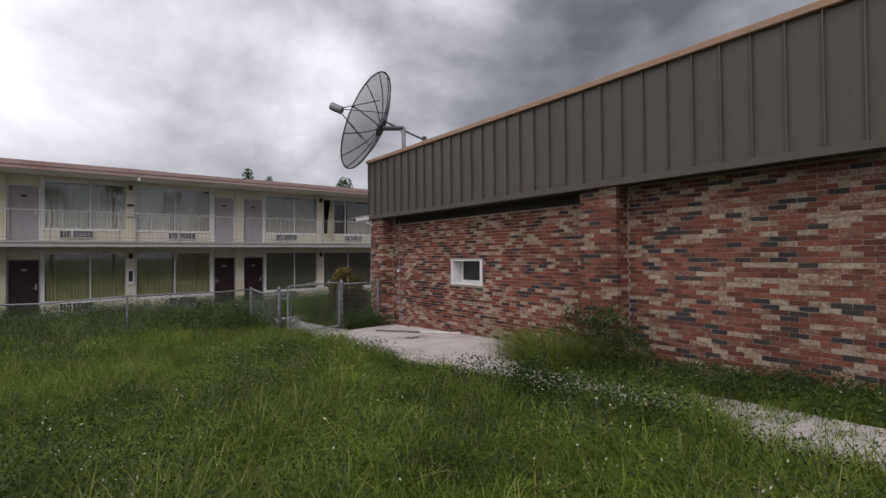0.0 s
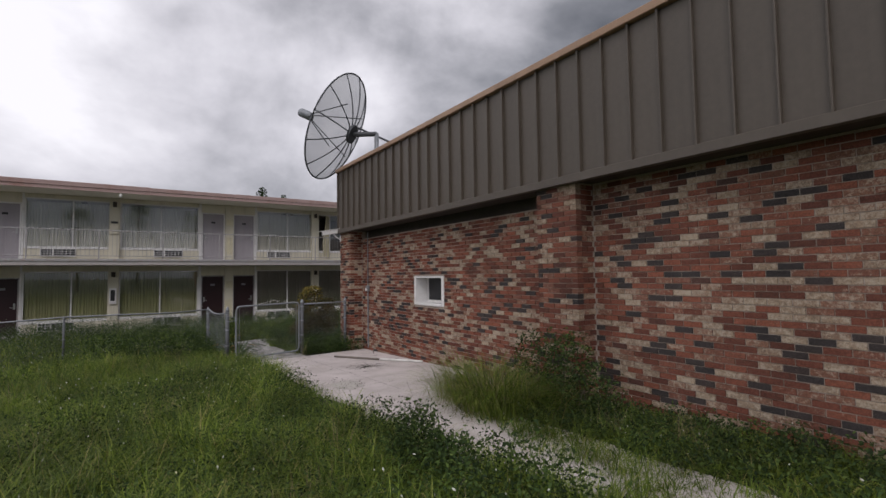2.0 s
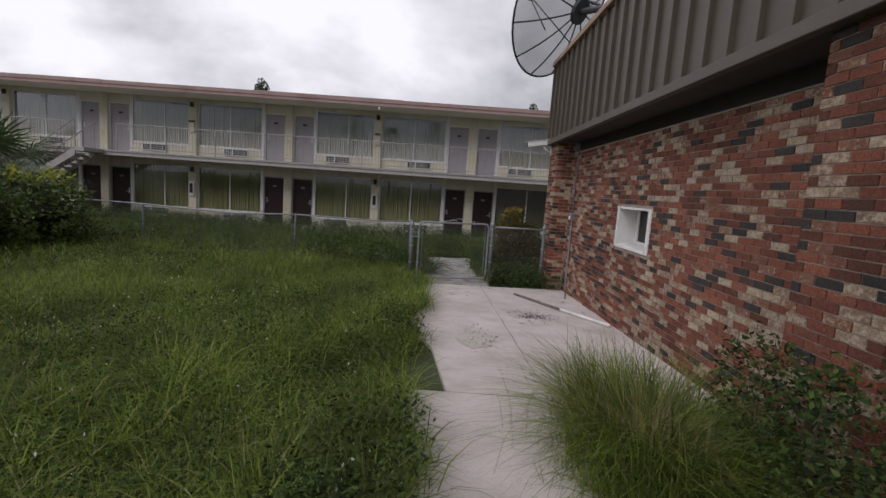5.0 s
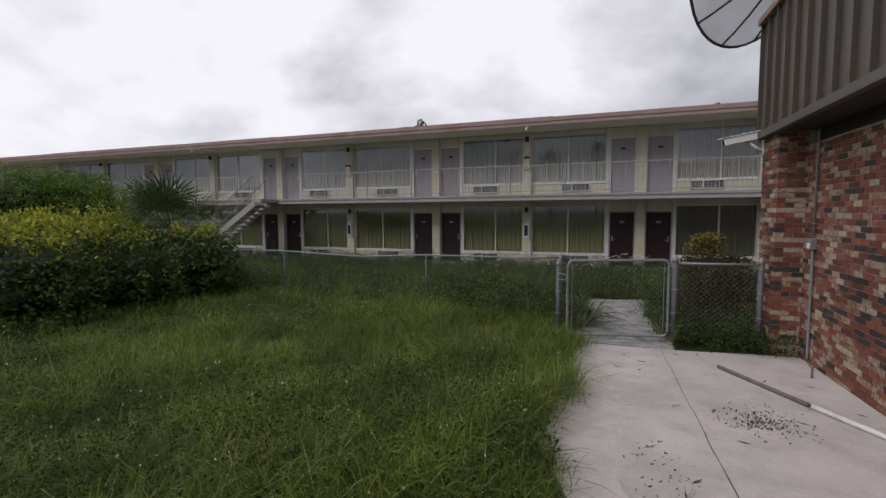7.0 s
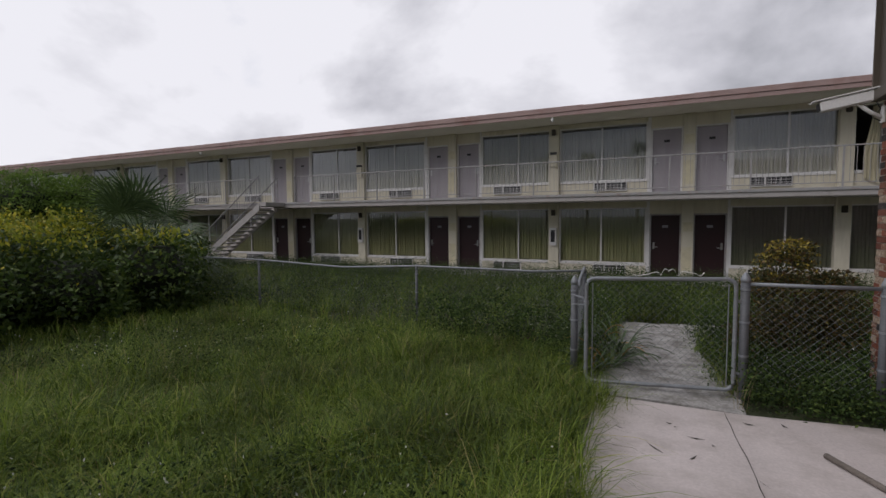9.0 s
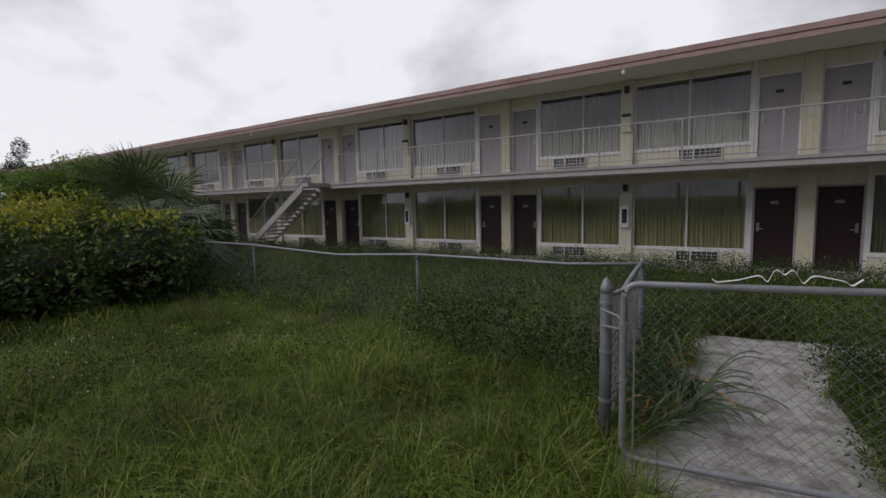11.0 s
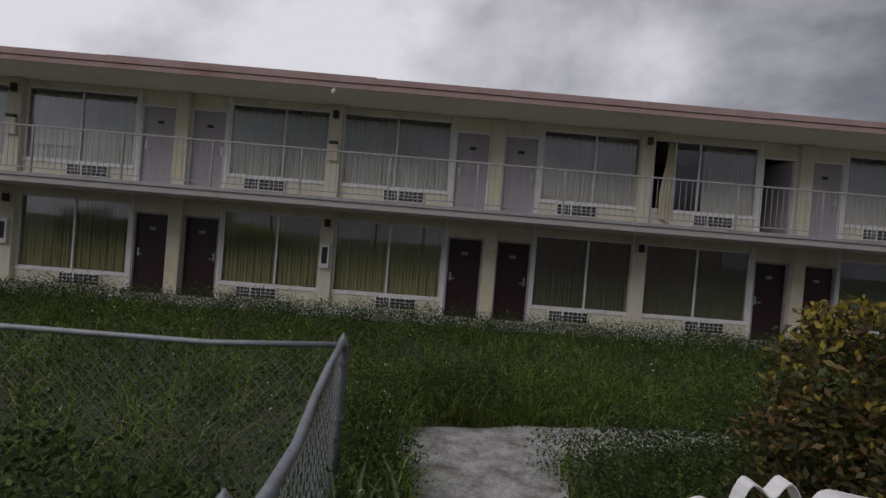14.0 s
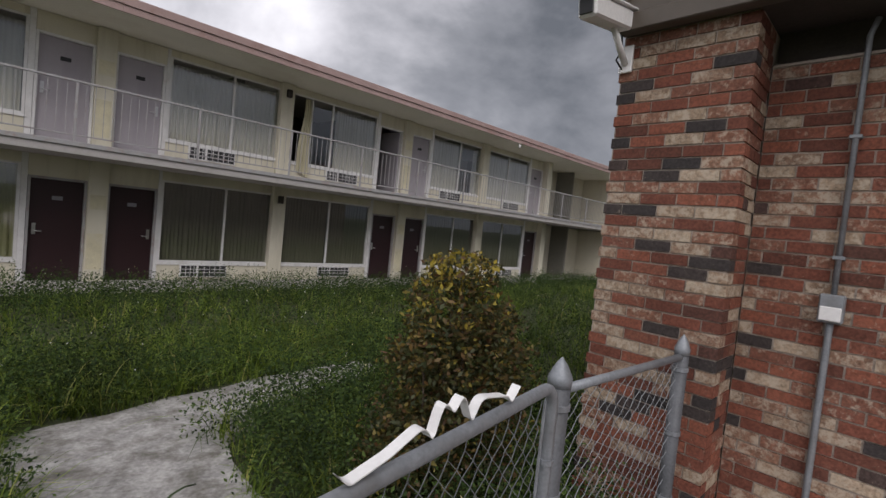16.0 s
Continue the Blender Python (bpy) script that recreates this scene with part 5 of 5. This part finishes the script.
def clump(name, label, category, lobes, count, size, material, top_material=None, top_z=99, stems=5, height=1.0, core=None):
    """A shrub: a few stems and leaves gathered in uneven lobes (x, y, z, rx, ry, rz)."""
    s = thing(name, label, category)
    x0, y0 = lobes[0][0], lobes[0][1]
    g = float(ground_z(x0, y0))
    r = random.Random(len(name) + count)
    for j in range(stems):
        lx, ly, lz = r.choice(lobes)[:3]
        bx_, by_ = lx * 0.6 + x0 * 0.4 + r.uniform(-0.1, 0.1), ly * 0.6 + y0 * 0.4 + r.uniform(-0.1, 0.1)
        part("stem", tube([(bx_, by_, g - 0.05), (bx_ * 0.5 + lx * 0.5 + r.uniform(-.08, .08), by_ * 0.5 + ly * 0.5, (g + lz) / 2), (lx, ly, lz)], 0.018 * height, 6, taper=0.4), M_BARK, s, smooth=True)
    # added dark lumps block light and paint the shade between the leaves
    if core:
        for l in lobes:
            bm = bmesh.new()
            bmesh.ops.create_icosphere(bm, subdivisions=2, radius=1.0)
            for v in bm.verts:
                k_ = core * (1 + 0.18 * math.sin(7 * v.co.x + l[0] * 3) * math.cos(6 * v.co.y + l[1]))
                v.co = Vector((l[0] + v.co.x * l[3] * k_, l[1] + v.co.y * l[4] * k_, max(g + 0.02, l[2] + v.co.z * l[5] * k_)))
            part("twig_core", bm, M_CORE, s, "added dark lump giving the shade inside the crown")
    vol = np.array([l[3] * l[4] + l[4] * l[5] + l[3] * l[5] for l in lobes])
    pick = rng.choice(len(lobes), count, p=vol / vol.sum())
    L = np.array(lobes)[pick]
    d = rng.normal(size=(count, 3))
    d /= np.linalg.norm(d, axis=1)[:, None]
    rad = 1 - np.abs(rng.normal(0, 0.22, count))
    rad *= 1 + 0.20 * np.sin(d[:, 0] * 9 + pick) * np.sin(d[:, 1] * 8) + 0.10 * np.sin(d[:, 2] * 17 + pick)
    c = L[:, :3] + d * L[:, 3:6] * rad[:, None]
    c = c[c[:, 2] > ground_z(c[:, 0], c[:, 1]) + 0.03]
    hi = c[:, 2] + rng.normal(0, 0.18, len(c)) + 0.42 * np.sin(c[:, 0] * 2.1 + 1.0) * np.sin(c[:, 1] * 1.7) * (top_z > 1.7) > top_z
    V, q = leaves(c[~hi], size)
    o = from_arrays("crown", V, q, None, material, s)
    if hi.any():
        V, q = leaves(c[hi], size, 1.0)
        from_arrays("young_leaves", V, q, None, top_material or material, s)
    return s


hl = random.Random(3)
lobes = [(-8.75 + 2.4 * u + hl.uniform(-.3, .3), 8.0 + 1.8 * v + hl.uniform(-.3, .3), 0.98 + hl.uniform(-.30, .24), 1.15 + hl.uniform(-.2, .15), 1.05 + hl.uniform(-.2, .15), 0.95) for u in (-1, -0.5, 0, 0.5, 0.95) for v in (-1, -0.35, 0.3, 0.9)]
lobes += [(-11.5, 6.0, 1.0, 1.3, 1.2, 0.95), (-13.0, 5.5, 1.0, 1.3, 1.2, 0.95), (-14.5, 5.0, 1.0, 1.4, 1.2, 1.0)]
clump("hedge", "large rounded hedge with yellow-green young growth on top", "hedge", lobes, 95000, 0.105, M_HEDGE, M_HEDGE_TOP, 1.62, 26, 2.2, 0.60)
clump("red_shrub", "straggly reddish-brown shrub with yellow tips beside the gate", "shrub", [(4.70, 10.40, 0.45, 0.56, 0.50, 0.52), (4.72, 10.38, 0.92, 0.52, 0.46, 0.36), (4.56, 10.34, 1.30, 0.34, 0.32, 0.24), (4.62, 10.34, 1.55, 0.26, 0.22, 0.13), (4.32, 10.3, 1.08, 0.26, 0.18, 0.10), (5.1, 10.5, 0.72, 0.36, 0.36, 0.42), (4.30, 10.3, 0.40, 0.34, 0.3, 0.36), (5.06, 10.4, 1.18, 0.24, 0.2, 0.14)], 23000, 0.042, M_NAND, M_NAND_TOP, 1.62, 9, 0.8)
clump("wall_weed", "dark woody weed growing against the brick pilaster", "shrub", [(5.0, 1.75, 0.75, 0.36, 0.42, 0.50), (4.85, 1.35, 0.6, 0.35, 0.4, 0.35), (5.05, 2.3, 0.75, 0.25, 0.4, 0.45), (5.0, 1.75, 1.0, 0.14, 0.2, 0.2)], 4200, 0.045, M_WEED, None, 99, 12, 0.6)
clump("path_weed", "broad dark-green weed beside the walk", "weed", [(2.45, 1.0, 0.60, 0.22, 0.24, 0.33), (2.55, 0.65, 0.52, 0.2, 0.22, 0.25)], 3600, 0.032, M_WEED, None, 99, 7, 0.5)
clump("fence_shrub", "leafy dark shrub leaning on the chain-link fence", "shrub", [(0.9, 10.3, 0.45, 0.6, 0.45, 0.42), (0.1, 10.45, 0.4, 0.5, 0.4, 0.38), (1.6, 10.3, 0.35, 0.4, 0.35, 0.35)], 4500, 0.05, M_WEED, None, 99, 8, 0.5)
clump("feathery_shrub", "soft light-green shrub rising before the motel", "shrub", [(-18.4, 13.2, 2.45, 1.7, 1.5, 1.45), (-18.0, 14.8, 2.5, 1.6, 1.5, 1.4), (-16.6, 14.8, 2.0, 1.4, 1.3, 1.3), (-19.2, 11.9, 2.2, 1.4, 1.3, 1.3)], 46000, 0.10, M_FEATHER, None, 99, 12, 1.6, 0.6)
clump("dark_shrub", "dark dense shrub between hedge and motel stair", "shrub", [(-10.2, 13.0, 0.95, 1.2, 1.0, 0.85), (-11.6, 13.2, 1.2, 1.3, 1.0, 1.0), (-9.0, 12.4, 1.0, 1.0, 0.9, 0.9)], 14000, 0.09, M_WEED, None, 99, 9, 1.6)


def strap_plant(name, label, x, y, n, length, material, dead=0):
    p = thing(name, label, "plant")
    g = float(ground_z(x, y)) - 0.02
    r = random.Random(int(x * 100 + n))
    for j in range(n + dead):
        a, ln, lift = r.uniform(0, 6.28), length * r.uniform(0.7, 1.15), r.uniform(0.5, 1.3)
        bm = bmesh.new()
        prev = None
        w0 = 0.017 * r.uniform(0.7, 1.2)
        for i in range(9):
            t = i / 8
            rr_ = ln * (0.08 + 0.75 * t) * (1.25 - 0.5 * lift * 0.8)
            zz = ln * lift * (t - 0.62 * t * t * (1.6 - 0.5 * lift))
            w_ = w0 * (1 - t) ** 0.6 * (0.6 + 1.2 * t if t < 0.4 else 1.08)
            cx, cy = x + rr_ * math.cos(a), y + rr_ * math.sin(a)
            row = [bm.verts.new((cx + w_ * math.sin(a), cy - w_ * math.cos(a), g + zz + 0.008)), bm.verts.new((cx, cy, g + zz)), bm.verts.new((cx - w_ * math.sin(a), cy + w_ * math.cos(a), g + zz + 0.008))]
            if prev:
                bm.faces.new((prev[0], prev[1], row[1], row[0]))
                bm.faces.new((prev[1], prev[2], row[2], row[1]))
            prev = row
        part("leaf", bm, material if j < n else M_ORANGE, p, "" if j < n else "orange dying leaf", True)
    return p


strap_plant("strap_leaf_plant", "arching green strap-leaved plant behind the gate", 2.66, 9.85, 44, 0.85, M_PALM, 2)
strap_plant("strap_leaf_plant", "strap-leaved plant with orange dying leaves by the fence post", 2.36, 10.5, 14, 0.9, M_PALM, 5)
strap_plant("strap_leaf_plant", "large grey-green strap-leaved plant beside the old path", 2.72, 10.4, 40, 0.9, M_PALM, 1)
strap_plant("strap_leaf_plant", "small strap-leaved plant at the foot of the fence", 2.48, 9.45, 18, 0.6, M_PALM, 1)

# tall tuft by the pilaster
tx, ty = 4.36 + rng.normal(0, 0.30, 3000), 2.42 + rng.normal(0, 0.38, 3000)
ok = keep_clear(tx, ty) | (tx > 4.0)
tx, ty = tx[ok & (tx < 5.45)], ty[ok & (tx < 5.45)]
V, q, t = blades(tx, ty, rng.uniform(0.40, 0.88, len(tx)), rng.uniform(0.003, 0.006, len(tx)), 1.5, ground_z(tx, ty), np.arctan2(ty - 2.42, tx - 4.4) + rng.normal(0, 0.6, len(tx)))
tagged(from_arrays("grass_tuft", V, q, t, M_GRASS), "tall feathery grass tuft on the patio by the pilaster", "grass", kind="stuff")
tx, ty = 4.33 + rng.normal(0, 0.32, 700), 2.4 + rng.normal(0, 0.38, 700)
tx = np.minimum(tx, 5.4)
V, q, t = blades(tx, ty, rng.uniform(0.35, 0.8, 700), np.full(700, 0.003), 1.2, ground_z(tx, ty))
tagged(from_arrays("dry_tuft", V, q, t, M_STRAW), "dry straw stems in the grass tuft", "grass", kind="stuff")


def fan_palm(name, label, x, y, trunk_h, frond, count, seed, group=""):
    p = thing(name, label, "palm", group)
    g = float(ground_z(x, y))
    r = np.random.default_rng(seed)
    part("trunk", tube([(x, y, g - 0.1), (x + 0.03, y, g + trunk_h * 0.5), (x, y + 0.04, g + trunk_h)], 0.16, 10, taper=0.8), M_BARK, p, smooth=True)
    V, T = [], []
    top = np.array([x, y, g + trunk_h])
    for i in range(count):
        a, e = r.uniform(0, 6.28), r.uniform(-0.5, 1.35)
        d = np.array([math.cos(a) * math.cos(e), math.sin(a) * math.cos(e), math.sin(e)])
        s = np.array([-math.sin(a), math.cos(a), 0])
        u = np.cross(d, s)
        stem = top + d * frond * 0.55
        b = len(V)
        V += [top + s * 0.012, top - s * 0.012, stem + s * 0.012, stem - s * 0.012]
        T += [(b, b + 1, b + 2), (b + 1, b + 3, b + 2)]
        for j in range(22):
            f = -1.9 + 3.8 * j / 21
            ray = d * math.cos(f) + s * math.sin(f)
            ln = frond * (0.62 - 0.13 * abs(f)) * r.uniform(0.9, 1.1)
            side_ = s * math.cos(f) - d * math.sin(f)
            droop = np.array([0, 0, -0.18 * ln * r.uniform(0.5, 1.5)])
            m_ = stem + ray * ln * 0.5 + u * 0.01
            tip_ = stem + ray * ln + droop
            b = len(V)
            V += [stem, m_ + side_ * 0.022, m_ - side_ * 0.022, tip_]
            T += [(b, b + 1, b + 2), (b + 1, b + 3, b + 2)]
    from_arrays("crown", V, None, T, M_PALM, p)
    return p


fan_palm("fan_palm", "short fan palm behind the yellow-green hedge", -7.9, 10.8, 1.35, 1.85, 48, 5)
for i, (x, y, h) in enumerate(((-18, -26, 7.5), (-11, -30, 9.0), (-5, -27, 8.0), (1, -31, 9.5), (7.5, -28, 8.5), (-26, -29, 8.0))):
    fan_palm("tall_palm", "tall cabbage palm standing beyond the yard", x, y, h, 2.2, 34, 40 + i, "palms beyond the yard")


def tree(x, y, h, spread, seed, label):
    t = thing("tree", label, "tree", "trees behind the motel")
    r = random.Random(seed)
    g = 0.0
    part("trunk", tube([(x, y, g - 0.2), (x + 0.1, y, h * 0.35), (x, y, h * 0.6)], 0.28, 8, taper=0.5), M_BARK, t, smooth=True)
    lobes_ = []
    for j in range(9):
        a = r.uniform(0, 6.28)
        tip_ = (x + math.cos(a) * spread * r.uniform(0.3, 0.8), y + math.sin(a) * spread * r.uniform(0.3, 0.8), h * r.uniform(0.42, 0.88))
        part("limb", tube([(x, y, h * 0.42), ((x + tip_[0]) / 2, (y + tip_[1]) / 2, h * 0.6), tip_], 0.09, 6, taper=0.3), M_BARK, t, smooth=True)
        lobes_.append((*tip_, spread * 0.42, spread * 0.42, h * 0.13))
    n = 5200
    L = np.array(lobes_)[rng.integers(0, 9, n)]
    d = rng.normal(size=(n, 3))
    d /= np.linalg.norm(d, axis=1)[:, None]
    c = L[:, :3] + d * L[:, 3:6] * (1 - np.abs(rng.normal(0, 0.3, n)))[:, None]
    V, q = leaves(c, 0.26)
    from_arrays("crown", V, q, None, M_TREE, t)
    return t


for i, (x, y, h, s) in enumerate(((-80, 20.0, 11.3, 3.4), (-81, 26.2, 12.0, 2.6), (-84, 13.2, 9.2, 2.6), (-15.3, 45, 11.4, 1.7), (12, 46, 11.2, 1.5), (22.6, 45, 11.6, 2.4))):
    tree(x, y, h, s, 60 + i, "dark leafy tree showing over the motel roof")

# bricks of the patio wall that can be picked apart
bmesh_brick = box(0.0, 0.02, 0.0, BL - 0.010, 0.0, BH)
brick_me = bpy.data.meshes.new("brick")
bmesh_brick.to_mesh(brick_me)
bmesh_brick.free()
brick_me.materials.append(M_BRICK)
for s, z, d in single[:300]:
    o = new("brick", brick_me)
    o.parent = hall
    o.location = (WX + d, s, z)
